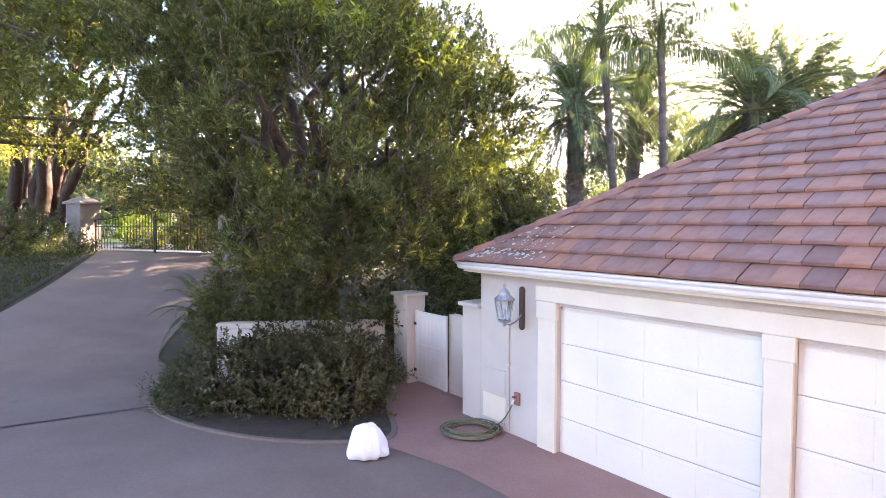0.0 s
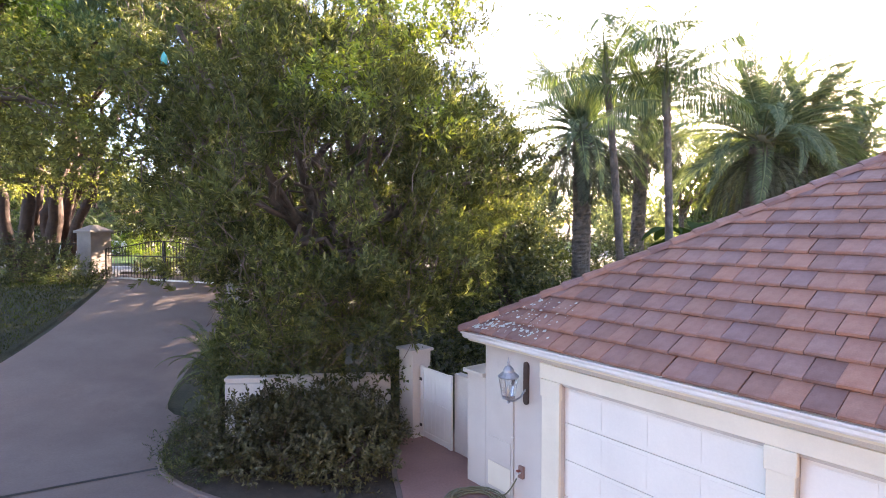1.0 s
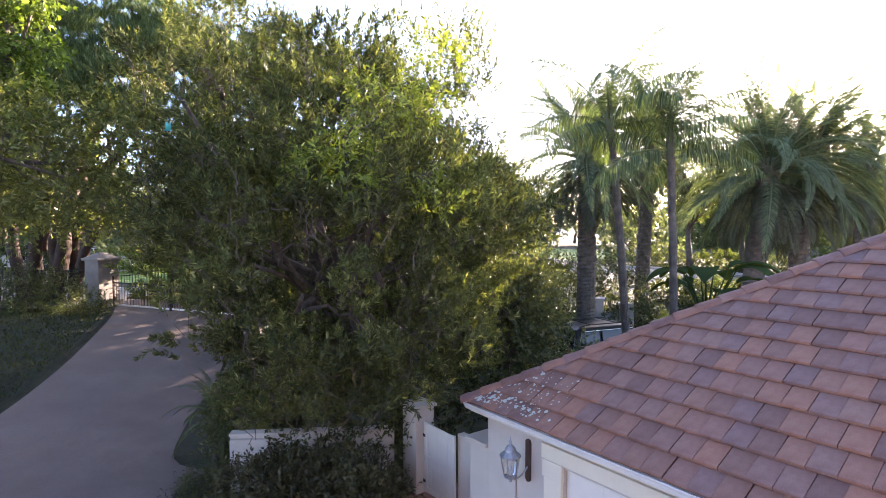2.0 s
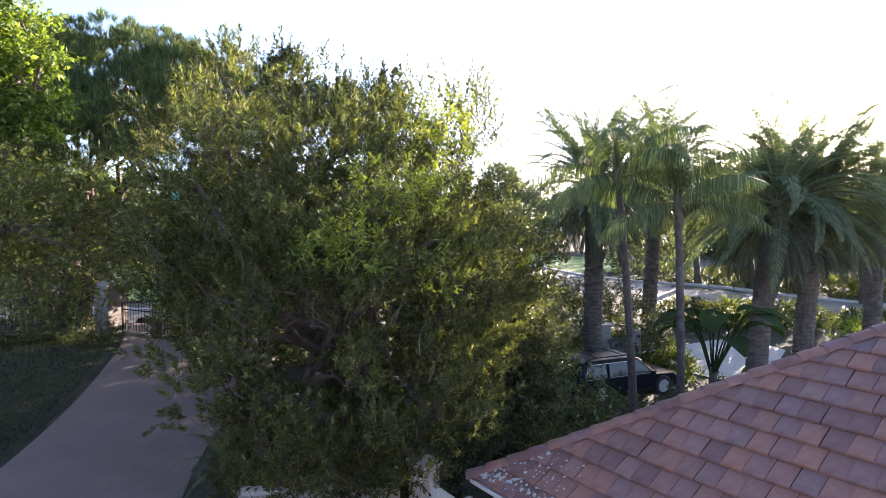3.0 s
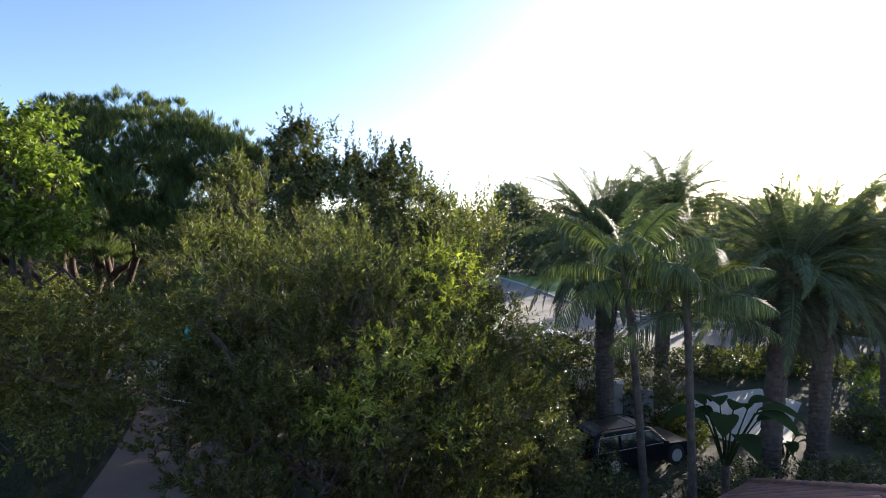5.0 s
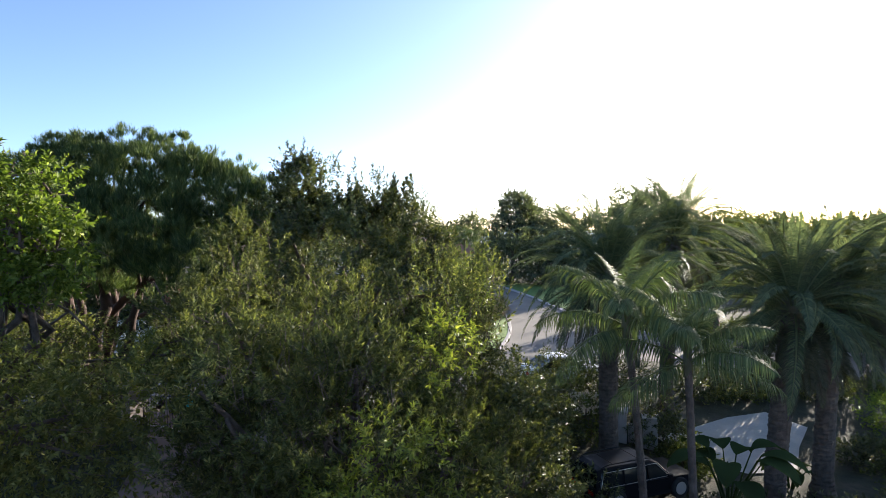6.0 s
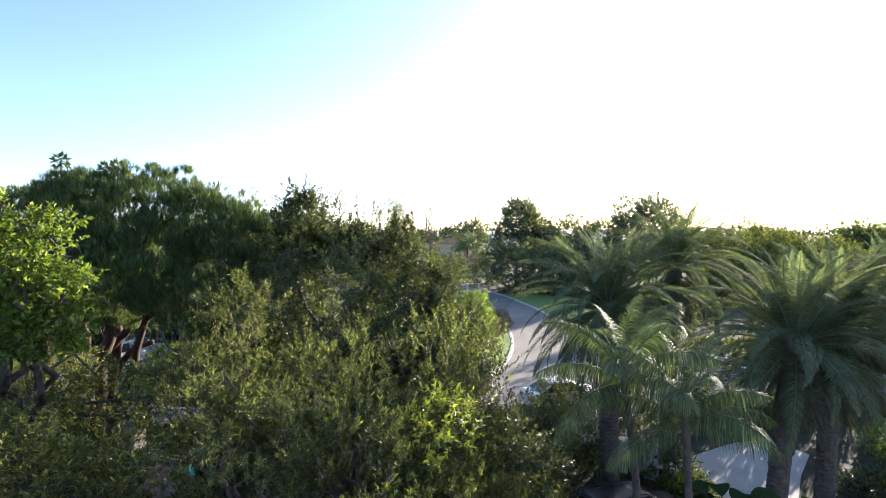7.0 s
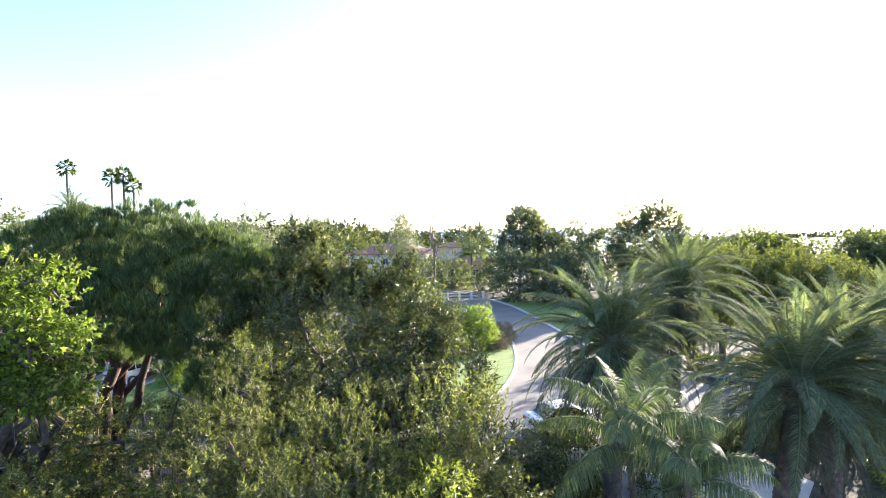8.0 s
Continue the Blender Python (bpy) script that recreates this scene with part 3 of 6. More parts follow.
def slope_tiles():
    """Tiles of the front slope as parts where they lie nearest, and the others joined."""
    rng = np.random.default_rng(5)
    rest_v, rest_t, count = [], [], 0
    tv = np.array([v.co[:] for v in TILES[0].vertices])
    tt = []
    for p in TILES[0].polygons:
        vs = list(p.vertices)
        tt += [(vs[0], vs[i], vs[i + 1]) for i in range(1, len(vs) - 1)]
    tt = np.array(tt)
    c, s = 1 / M_, SLOPE / M_
    rows_ = int(HALF * M_ / EXPO)
    jobs = []
    for side in range(4):
        L = LEN if side % 2 == 0 else DEEP
        for r in range(rows_ + 1):
            u = r * EXPO / M_  # plan distance from the eave
            x = u + (r % 2) * TW * 0.5 - TW * 0.3
            while x < L - u - TW * 0.4:
                if x > u - TW * 0.5:
                    jobs.append((side, r, x + rng.normal() * 0.004, u))
                x += TW
    frames = (Matrix.Identity(4), Matrix.Translation((LEN, 0, 0)) @ Matrix.Rotation(math.pi / 2, 4, "Z"), Matrix.Translation((LEN, DEEP, 0)) @ Matrix.Rotation(math.pi, 4, "Z"), Matrix.Translation((0, DEEP, 0)) @ Matrix.Rotation(-math.pi / 2, 4, "Z"))
    for side, r, x, u in jobs:
        L = LEN if side % 2 == 0 else DEEP
        lm = Matrix.Translation((x, u, EAVE + u * SLOPE)) @ Matrix.Rotation(math.atan(SLOPE) + rng.normal() * 0.004, 4, "X") @ Matrix.Rotation(rng.normal() * 0.006, 4, "Z")
        A = np.array(lm)
        full = tv @ A[:3, :3].T + A[:3, 3]
        cut = full.copy()  # tiles are cut along the hips
        cut[:, 0] = np.minimum(np.maximum(full[:, 0], full[:, 1] + 0.015), np.maximum(L - full[:, 1] - 0.015, full[:, 1] + 0.015))
        whole = np.abs(cut - full).max() < 1e-4
        if side == 0 and x < 7.6 and count < 300:
            count += 1
            me = TILES[count % 3]
            if not whole:
                me = TILES[0].copy()
                B = np.array(lm.inverted())
                me.vertices.foreach_set("co", (cut @ B[:3, :3].T + B[:3, 3]).ravel())
                me.update()
            ob = new("tile", me)
            ob.parent = garage
            ob.matrix_local = frames[side] @ lm
        else:
            M = np.array(frames[side])
            rest_t.append(tt + len(rest_v) * len(tv))
            rest_v.append(cut @ M[:3, :3].T + M[:3, 3])
    ob = part("tile_field", raw_mesh("tile_field", np.concatenate(rest_v), np.concatenate(rest_t)), M_TILEREST, garage)
    tagged(ob, "joined terracotta roof tiles", "", "", "stuff")


def hip_caps():
    """Half-round caps along the hips and the ridge."""
    apex0, apex1 = Vector((HALF, HALF, EAVE + RISE)), Vector((LEN - HALF, HALF, EAVE + RISE))
    for a, b in (((0, 0), apex0), ((0, DEEP), apex0), ((LEN, 0), apex1), ((LEN, DEEP), apex1), (None, None)):
        a, b = (apex0, apex1) if a is None else (Vector((*a, EAVE)), b)
        d = (b - a).normalized()
        side = d.cross(Vector((0, 0, 1))).normalized()
        up = side.cross(d)
        n = int((b - a).length / 0.36)
        for i in range(n + 1):
            bm = bmesh.new()
            rings = []
            for s, r, lift in ((-0.02, 0.128, 0.04), (0.02, 0.132, 0.043), (0.42, 0.112, 0.028)):
                p = a + d * (i * 0.36 + s)
                rings.append([bm.verts.new(p + side * math.cos(k * math.pi / 6) * r + up * (math.sin(k * math.pi / 6) * r * 0.72 + lift - 0.03)) for k in range(7)])
            for q, w in zip(rings, rings[1:]):
                for k in range(6):
                    bm.faces.new((q[k], q[k + 1], w[k + 1], w[k]))
            bm.faces.new(rings[0])
            bmesh.ops.recalc_face_normals(bm, faces=bm.faces)
            part("ridge_cap", bm, M_TILE, garage, smooth=False)


# ---- wall lantern and fittings on the garage ----
def wall_lantern():
    ob = thing("wall_lantern", GAR @ pose(1.2, OV, 2.06) @ Matrix.Scale(1.15, 4), "weathered metal and glass carriage lantern on a dark back plate", "lantern")
    bm = bmesh.new()
    edge = [(0.05 * math.cos(k * math.pi / 8), (0.235 if k < 8 else -0.235) + 0.05 * math.sin(k * math.pi / 8)) for k in range(16)]
    near, far = ([bm.verts.new((x * w, y, z - 0.035)) for x, z in edge] for y, w in ((-0.024, 0.85), (0.0, 1.0)))
    bm.faces.new(near)
    bm.faces.new(far[::-1])
    for k in range(16):
        bm.faces.new((near[k], near[(k + 1) % 16], far[(k + 1) % 16], far[k]))
    bmesh.ops.recalc_face_normals(bm, faces=bm.faces)
    part("back_plate", bm, surface("brown_iron", (0.05, 0.03, 0.025), (0.1, 0.06, 0.05), 8, 50, 0.6, 0.2), ob, "dark brown round-ended back plate")
    zinc = surface("weathered_zinc", (0.28, 0.29, 0.31), (0.45, 0.46, 0.48), 12, 60, 0.45, 0.2, 0.003, 0.5)
    arm = [(0, -0.02, -0.12), (0, -0.12, -0.2), (0, -0.24, -0.23), (0, -0.33, -0.2)]
    part("arm", tube(bmesh.new(), arm, 0.012, 8), zinc, ob)
    cy = -0.33
    part("cap", lathe(bmesh.new(), [(0.135, 0.1), (0.14, 0.115), (0.11, 0.14), (0.075, 0.17), (0.07, 0.2), (0.045, 0.235), (0.02, 0.25), (0.012, 0.27), (0.022, 0.29), (0.012, 0.31), (0.002, 0.36)], 12, (0, cy)), zinc, ob, "domed metal cap with finial")
    part("base", lathe(bmesh.new(), [(0.01, -0.24), (0.025, -0.225), (0.012, -0.205), (0.04, -0.19), (0.085, -0.17), (0.09, -0.15), (0.07, -0.145)], 12, (0, cy)), zinc, ob)
    part("glass", lathe(bmesh.new(), [(0.072, -0.147), (0.118, 0.1)], 6, (0, cy)), M_GLASS, ob, "pale glass lantern body")
    for k in range(6):
        a = k * math.pi / 3
        c, s = math.cos(a), math.sin(a)
        part("bar", tube(bmesh.new(), [(0.08 * c, cy + 0.08 * s, -0.15), (0.128 * c, cy + 0.128 * s, 0.105)], 0.007, 6), zinc, ob)
    part("candle", lathe(bmesh.new(), [(0.012, -0.14), (0.012, -0.02), (0.004, 0.01)], 8, (0, cy)), M_WHITEPAINT, ob)


wall_lantern()
pipe = thing("conduit", GAR @ pose(0.93, OV, 0), "thin painted conduit running down the garage wall", "pipe")
part("run", tube(bmesh.new(), [(0, -0.02, 0.05), (0, -0.02, 1.0), (0, -0.02, 1.85)], 0.012, 8), M_STUCCO, pipe)
for z in (0.4, 1.1, 1.7):
    part("clip", boxes((-0.025, 0.025, -0.034, 0.0, z, z + 0.02), bevel=0.003), M_STEEL, pipe)
bib = thing("hose_tap", GAR @ pose(1.12, OV, 0.62), "wall tap box with a red-brown valve", "tap")
part("box", boxes((-0.05, 0.05, -0.045, 0, -0.09, 0.1), bevel=0.006), plain("brown_box", (0.24, 0.14, 0.12), 0.7), bib)
part("spout", tube(bmesh.new(), [(0, -0.03, 0.0), (0, -0.1, 0.0), (0, -0.13, -0.05)], 0.014, 8), M_STEEL, bib)
part("wheel", lathe(bmesh.new(), [(0.01, 0.03), (0.035, 0.035), (0.035, 0.05), (0.01, 0.055)], 12, (0, -0.09)), plain("valve_red", (0.25, 0.06, 0.04), 0.6), bib, "red-brown valve wheel")


def garden_hose():
    ob = thing("garden_hose", pose(0.42, 8.55, 0.04), "green garden hose coiled on the forecourt and led to the tap", "hose")
    rng = np.random.default_rng(3)
    pts = []
    for i in range(260):
        a = i * 0.22
        lay = i / 260
        r = 0.40 - 0.07 * math.sin(lay * 9) + 0.02 * rng.normal() * 0.3
        pts.append((r * math.cos(a) + 0.03 * math.sin(lay * 13), r * 0.92 * math.sin(a) + 0.03 * math.cos(lay * 11), 0.012 + 0.1 * lay * (0.5 + 0.5 * math.sin(a * 0.37) ** 2)))
    part("coil", tube(bmesh.new(), pts, 0.012, 6), M_HOSE, ob, smooth=True)
    end = ob.matrix_world.inverted() @ (GAR @ Vector((1.12, OV - 0.13, 0.55)))
    s = Vector(pts[-1])
    lead = [tuple(s.lerp(end, f) + Vector((0, 0, -0.12 * math.sin(math.pi * f)))) for f in [i / 12 for i in range(13)]]
    part("lead", tube(bmesh.new(), lead, 0.012, 6), M_HOSE, ob, smooth=True)


garden_hose()


def plastic_bag():
    ob = thing("rubbish_bag", pose(-1.05, 7.62, 0.03, 0, 0, 8) @ Matrix.Diagonal((0.97, 0.97, 0.9, 1)), "full white plastic bag standing slumped on the driveway", "bag")
    bm = bmesh.new()
    bmesh.ops.create_icosphere(bm, subdivisions=5, radius=1.0)
    for v in bm.verts:
        p = v.co.normalized()
        z = math.copysign(abs(p.z) ** 0.6, p.z)
        h = 0.27 + 0.26 * z
        ring = math.hypot(p.x, p.y) ** 0.45
        w = (0.285 - 0.13 * (h / 0.53) ** 1.8) * ring
        ang = math.atan2(p.y, p.x)
        fold = 0.05 * noise.noise(Vector((math.cos(ang) * 2.2, math.sin(ang) * 2.2, h * 2.5))) - 0.035 * abs(noise.noise(Vector((math.cos(ang) * 4.5, math.sin(ang) * 4.5, h * 3.0 + 7)))) - 0.02 * abs(noise.noise(p * 9))
        k = 1 + fold / max(w, 0.08)
        v.co = Vector((math.cos(ang) * w * 1.04 * k, math.sin(ang) * w * 0.8 * k, h + 0.03 * noise.noise(p * 2.4 + Vector((4, 0, 1)))))
        # two pinched ears at the foot
        for ex, ey in ((-1.0, -0.25), (1.0, -0.2)):
            m = max(0, Vector((math.cos(ang), math.sin(ang))).dot(Vector((ex, ey)).normalized())) ** 12 * max(0, 1 - h / 0.16)
            v.co.x += ex * 0.11 * m
            v.co.y += ey * 0.11 * m
        v.co.z = max(v.co.z, 0.0)
    part("sack", bm, M_BAG, ob, smooth=True)
    part("gathered_rim", tube(bmesh.new(), [(-0.12, 0.01, 0.5), (-0.06, -0.02, 0.525), (0.0, 0.015, 0.515), (0.07, -0.01, 0.53), (0.12, 0.015, 0.5)], [0.012, 0.02, 0.016, 0.02, 0.01], 7), M_BAG, ob, smooth=True)


plastic_bag()

# ---- courtyard wall and garden gate beside the garage ----
def structure(name, bm, mat, label, category, m=None):
    ob = part(name, bm, mat)
    if m is not None:
        ob.matrix_world = m
    return tagged(ob, label, category, "", "structure")


structure("wall_wing", boxes((-0.2, 0.266, 0.3, 0.85, -0.05, 1.9), bevel=0.01), M_STUCCO, "cream stucco wing wall by the garage corner", "wall", GAR)
structure("wall_wing_cap", boxes((-0.26, 0.266, 0.24, 0.91, 1.902, 1.97), bevel=0.015), M_STUCCO, "stucco cap of the wing wall", "wall cap", GAR)
structure("wall_back_stub", boxes((-1.24, -0.2, 0.84, 1.0, -0.05, 1.55)), M_STUCCO, "low stucco wall behind the gate", "wall", GAR)
structure("gate_pier", boxes((-2.75, -2.25, 0.55, 1.0, -0.05, 1.8), bevel=0.01), M_STUCCO, "stucco gate pier", "pier", GAR)
structure("gate_pier_cap", boxes((-2.8, -2.2, 0.5, 1.05, 1.802, 1.86), bevel=0.012), M_STUCCO, "cap of the stucco gate pier", "pier cap", GAR)
gate = thing("garden_gate", GAR @ pose(-2.22, 0.72, 0.03), "white painted wooden garden gate, closed", "gate")
part("stile", boxes((0, 0.1, 0, 0.05, 0.05, 1.5), bevel=0.006), M_WOOD, gate)
part("stile", boxes((0.92, 1.02, 0, 0.05, 0.05, 1.5), bevel=0.006), M_WOOD, gate)
for z in (0.06, 0.72, 1.38):
    part("rail", boxes((0.1, 0.92, 0.006, 0.044, z, z + 0.11), bevel=0.005), M_WOOD, gate)
for k in range(6):
    part("board", boxes((0.102 + k * 0.1363, 0.232 + k * 0.1363, 0.018, 0.034, 0.1, 1.45), bevel=0.003), M_WOOD, gate)
part("hinge", boxes((-0.02, 0.06, -0.008, 0.0, 0.25, 0.31)), M_IRON, gate)
part("hinge", boxes((-0.02, 0.06, -0.008, 0.0, 1.2, 1.26)), M_IRON, gate)
WALLM = pose(-1.25, 11.85, 0, 0, 0, 186)
structure("wall_garden", boxes((0, 3.4, 0, 0.2, -0.05, 1.18), bevel=0.01), M_STUCCO, "low cream stucco garden wall behind the shrubs", "wall", WALLM)
structure("wall_garden_cap", boxes((-0.02, 3.42, -0.03, 0.23, 1.182, 1.24), bevel=0.012), M_STUCCO, "cap of the low garden wall", "wall cap", WALLM)
structure("wall_garden_pier", boxes((2.6, 3.38, 0.2, 0.32, -0.05, 1.14), bevel=0.01), M_STUCCO, "pale stucco pier on the garden wall", "pier", WALLM)

# ---- driveway gate, pillar, fence ----
GATE_DIR = math.degrees(math.atan2(20.9 - 23.5, -8.3 + 14.4))


def gate_pillar(x, y):
    z = float(ground_z(x, y))
    ob = thing("gate_pillar", pose(x, y, z, 0, 0, GATE_DIR), "grey-pink plastered gate pillar with a pyramid cap", "pillar", "driveway gate pillars")
    part("shaft", boxes((-0.45, 0.45, -0.45, 0.45, -0.2, 1.98), bevel=0.015), M_PLASTER, ob)
    part("moulding", boxes((-0.54, 0.54, -0.54, 0.54, 1.98, 2.08), bevel=0.02), M_PLASTER, ob)
    bm = bmesh.new()
    q = [bm.verts.new(c) for c in ((-0.5, -0.5, 2.08), (0.5, -0.5, 2.08), (0.5, 0.5, 2.08), (-0.5, 0.5, 2.08), (-0.12, -0.12, 2.3), (0.12, -0.12, 2.3), (0.12, 0.12, 2.3), (-0.12, 0.12, 2.3))]
    for f in ((0, 1, 5, 4), (1, 2, 6, 5), (2, 3, 7, 6), (3, 0, 4, 7), (4, 5, 6, 7)):
        bm.faces.new([q[i] for i in f])
    part("cap", bm, M_PLASTER, ob)


gate_pillar(-15.2, 23.6)
gate_pillar(-7.6, 20.5)


def drive_gate():
    a, b = Vector((-14.55, 23.35)), Vector((-8.25, 20.75))
    L = (b - a).length
    z = float(ground_z((a.x + b.x) / 2, (a.y + b.y) / 2)) + 0.1
    ob = thing("driveway_gate", pose(a.x, a.y, z, 0, 0, math.degrees(math.atan2(b.y - a.y, b.x - a.x))), "closed iron driveway gate with upright bars and pale lower rails", "gate")
    n = 40
    def top(u):
        return 1.25 + 0.35 * math.cos((u - 0.5) * math.pi) ** 2
    for lo, hi in ((0.0, 0.494), (0.506, 1.0)):
        part("lower_rail", boxes((lo * L, hi * L, -0.025, 0.025, 0.0, 0.06)), M_STEEL, ob, "pale lower rail")
        part("middle_rail", boxes((lo * L, hi * L, -0.02, 0.02, 0.95, 0.99)), M_IRON, ob)
        part("top_rail", tube(bmesh.new(), [((lo + (hi - lo) * k / 12) * L, 0, top(lo + (hi - lo) * k / 12)) for k in range(13)], 0.022, 6), M_IRON, ob)
        for u in (lo, hi):
            part("end_post", boxes((u * L - 0.03, u * L + 0.03, -0.03, 0.03, -0.05, top(u)), bevel=0.004), M_IRON, ob)
    for k in range(1, n):
        if k != n // 2:
            u = k / n
            part("bar", tube(bmesh.new(), [(u * L, 0, 0.05), (u * L, 0, top(u) + 0.06)], 0.011, 6), M_IRON, ob)


drive_gate()


def iron_fence():
    x0, x1 = -15.8, -27.0
    ob = thing("iron_fence", pose(0, 0, 0), "dark iron railing on a low footing beside the gate pillar", "fence")
    y = lambda x: 23.8 + (x + 15.8) * -0.12
    for k in range(75):
        x = x0 + (x1 - x0) * k / 74
        z = float(ground_z(x, y(x)))
        part("post" if k % 15 == 0 else "bar", tube(bmesh.new(), [(x, y(x), z - 0.05), (x, y(x), z + (1.75 if k % 15 == 0 else 1.65))], 0.03 if k % 15 == 0 else 0.011, 6), M_IRON, ob)
    for h in (0.35, 1.5):
        part("rail", tube(bmesh.new(), [(x0 + (x1 - x0) * f, y(x0 + (x1 - x0) * f), float(ground_z(x0 + (x1 - x0) * f, y(x0 + (x1 - x0) * f))) + h) for f in (0, 0.25, 0.5, 0.75, 1)], 0.018, 6), M_IRON, ob)


iron_fence()

# unseen plain block closing the forecourt behind the camera, added to cut skylight
structure("wall_skylight_block", boxes((-20, 12, -17, -6.8, -0.1, 8.2), bevel=0.02), M_DARKBROWN, "plain dark brown unseen block that closes the forecourt", "wall")

# ---- plants ----
def tree(name, base, label, category, lobes, leaf_mat, twigs, per, leaf, width, bark, trunk_r, limbs=10, seed=1, crown_name="crown", twig=0.3, rise=0.35, spread=0.7, shell=0.5, clump=0.0, lean=(0, 0), fork=0.35, sticks=0, extra=None, group=""):
    rng = np.random.default_rng(seed)
    bx, by = base
    bz = float(ground_z(bx, by)) - 0.1
    ob = thing(name, pose(bx, by, bz), label, category, group)
    L = [(x - bx, y - by, z - bz, *(r if len(r) == 3 else (r[0],) * 3)) for x, y, z, *r in lobes]
    top = max(l[2] for l in L)
    fk = Vector((lean[0], lean[1], top * fork))
    trunk = branch_points(rng, (0, 0, 0), fk, 5, 0.15)
    radii = [trunk_r * 1.35] + [trunk_r * (1 - 0.06 * i) for i in range(1, 6)]
    part("trunk", tube(bmesh.new(), trunk, radii, 10), bark, ob, smooth=True)
    order = sorted(L, key=lambda l: -l[3] * l[4] * l[5])
    for i in range(limbs):
        l = order[i % len(order)]
        start = Vector(trunk[3 + i % 3])
        end = Vector(l[:3]) + Vector(rng.normal(size=3)) * 0.25 * l[3]
        pts = branch_points(rng, start, end, 6, 0.35)
        r0 = trunk_r * 0.5
        bm = tube(bmesh.new(), pts, [r0 * (1 - 0.13 * k) for k in range(7)], 7)
        for j in (3, 4, 5):
            e = Vector(pts[j]) + Vector(unit(rng.normal(size=3) + np.array([0, 0, 0.4]))) * l[3] * 0.7
            tube(bm, branch_points(rng, pts[j], e, 4, 0.4), [r0 * 0.35 * (1 - 0.18 * k) for k in range(5)], 5)
        part("limb", bm, bark, ob, smooth=True)
    v, t, (tp, ta) = twig_leaves(rng, L, twigs, per, leaf, width, twig, rise, spread, shell, clump)
    part(crown_name, raw_mesh(crown_name, v, t), leaf_mat, ob)
    if sticks:
        bm = bmesh.new()
        for i in rng.choice(len(tp), sticks, replace=False):
            a = Vector(tp[i]) - Vector(ta[i]) * (0.3 + rng.random() * 0.7) + Vector((0, 0, -0.35 * rng.random()))
            tube(bm, branch_points(rng, a, Vector(tp[i]) + Vector(ta[i]) * 0.2, 7, 1.0), [0.008, 0.008, 0.007, 0.006, 0.005, 0.004, 0.003, 0.002], 4)
        tagged(part("bare_twig", bm, M_TWIG, ob, "pale bare twig"), kind="stuff")
    for nm, mat, lobes2, tw2, per2, lf, wd in extra or []:
        L2 = [(x - bx, y - by, z - bz, *(r if len(r) == 3 else (r[0],) * 3)) for x, y, z, *r in lobes2]
        v, t, _ = twig_leaves(rng, L2, tw2, per2, lf, wd, twig, rise, spread, 0.9)
        part(nm, raw_mesh(nm, v, t), mat, ob, "yellow-green new growth")
    return ob


LOBES_A = [(-2.4, 11.6, 5.4, 3.1, 3.2, 3.4), (-4.2, 11.2, 5.8, 1.65), (-0.7, 11.0, 5.2, 1.9), (-2.6, 9.2, 4.6, 1.7, 1.5, 1.9), (-1.0, 9.6, 4.1, 1.45), (-3.9, 9.7, 7.4, 1.6, 1.5, 2.0), (-0.7, 10.8, 6.2, 1.2), (-2.1, 9.8, 7.0, 1.5, 1.5, 1.8),
           (-5.6, 11.7, 8.4, 1.1, 1.2, 1.4), (0.2, 11.8, 5.2, 1.4), (-0.4, 12.6, 7.0, 1.0, 1.1, 1.0), (-3.7, 9.4, 5.2, 1.5), (-1.6, 9.4, 5.6, 1.4), (-3.4, 10.2, 4.3, 1.1), (-0.2, 10.6, 3.7, 1.1), (-2.0, 9.3, 3.5, 1.2, 1.1, 1.0), (-3.0, 12.5, 7.8, 2.0, 1.9, 1.4), (-0.5, 12.2, 8.4, 0.5, 0.5, 0.6), (0.2, 12.0, 8.0, 0.5, 0.5, 0.6), (-0.9, 9.1, 3.2, 0.75, 0.65, 0.85), (-1.7, 8.75, 3.2, 0.9, 0.65, 0.85), (-2.8, 8.9, 3.2, 0.9, 0.7, 0.9), (-4.9, 12.2, 9.7, 0.7, 0.7, 1.1), (-5.8, 12.4, 5.2, 1.0, 1.0, 1.3)]
fern_pine = tree("fern_pine_tree", (-2.8, 13.4), "tall dense fern pine with narrow olive-green leaves", "tree", LOBES_A, M_LEAF_NEAR, 1800, 12, 0.105, 0.026, M_BARK, 0.3, 14, 11, twig=0.3, rise=0.5, spread=0.75, shell=0.7, clump=0.13, fork=0.28, sticks=110,
     extra=[("new_growth", M_LEAF_YELLOW, [(-0.2, 10.0, 8.3, 0.5, 0.5, 0.55), (-1.0, 8.2, 7.35, 0.42, 0.38, 0.36), (-0.4, 8.3, 7.2, 0.28), (-1.35, 8.2, 6.5, 0.35), (-2.0, 8.2, 6.4, 0.3), (-0.3, 8.9, 6.0, 0.25)], 260, 12, 0.105, 0.036)])


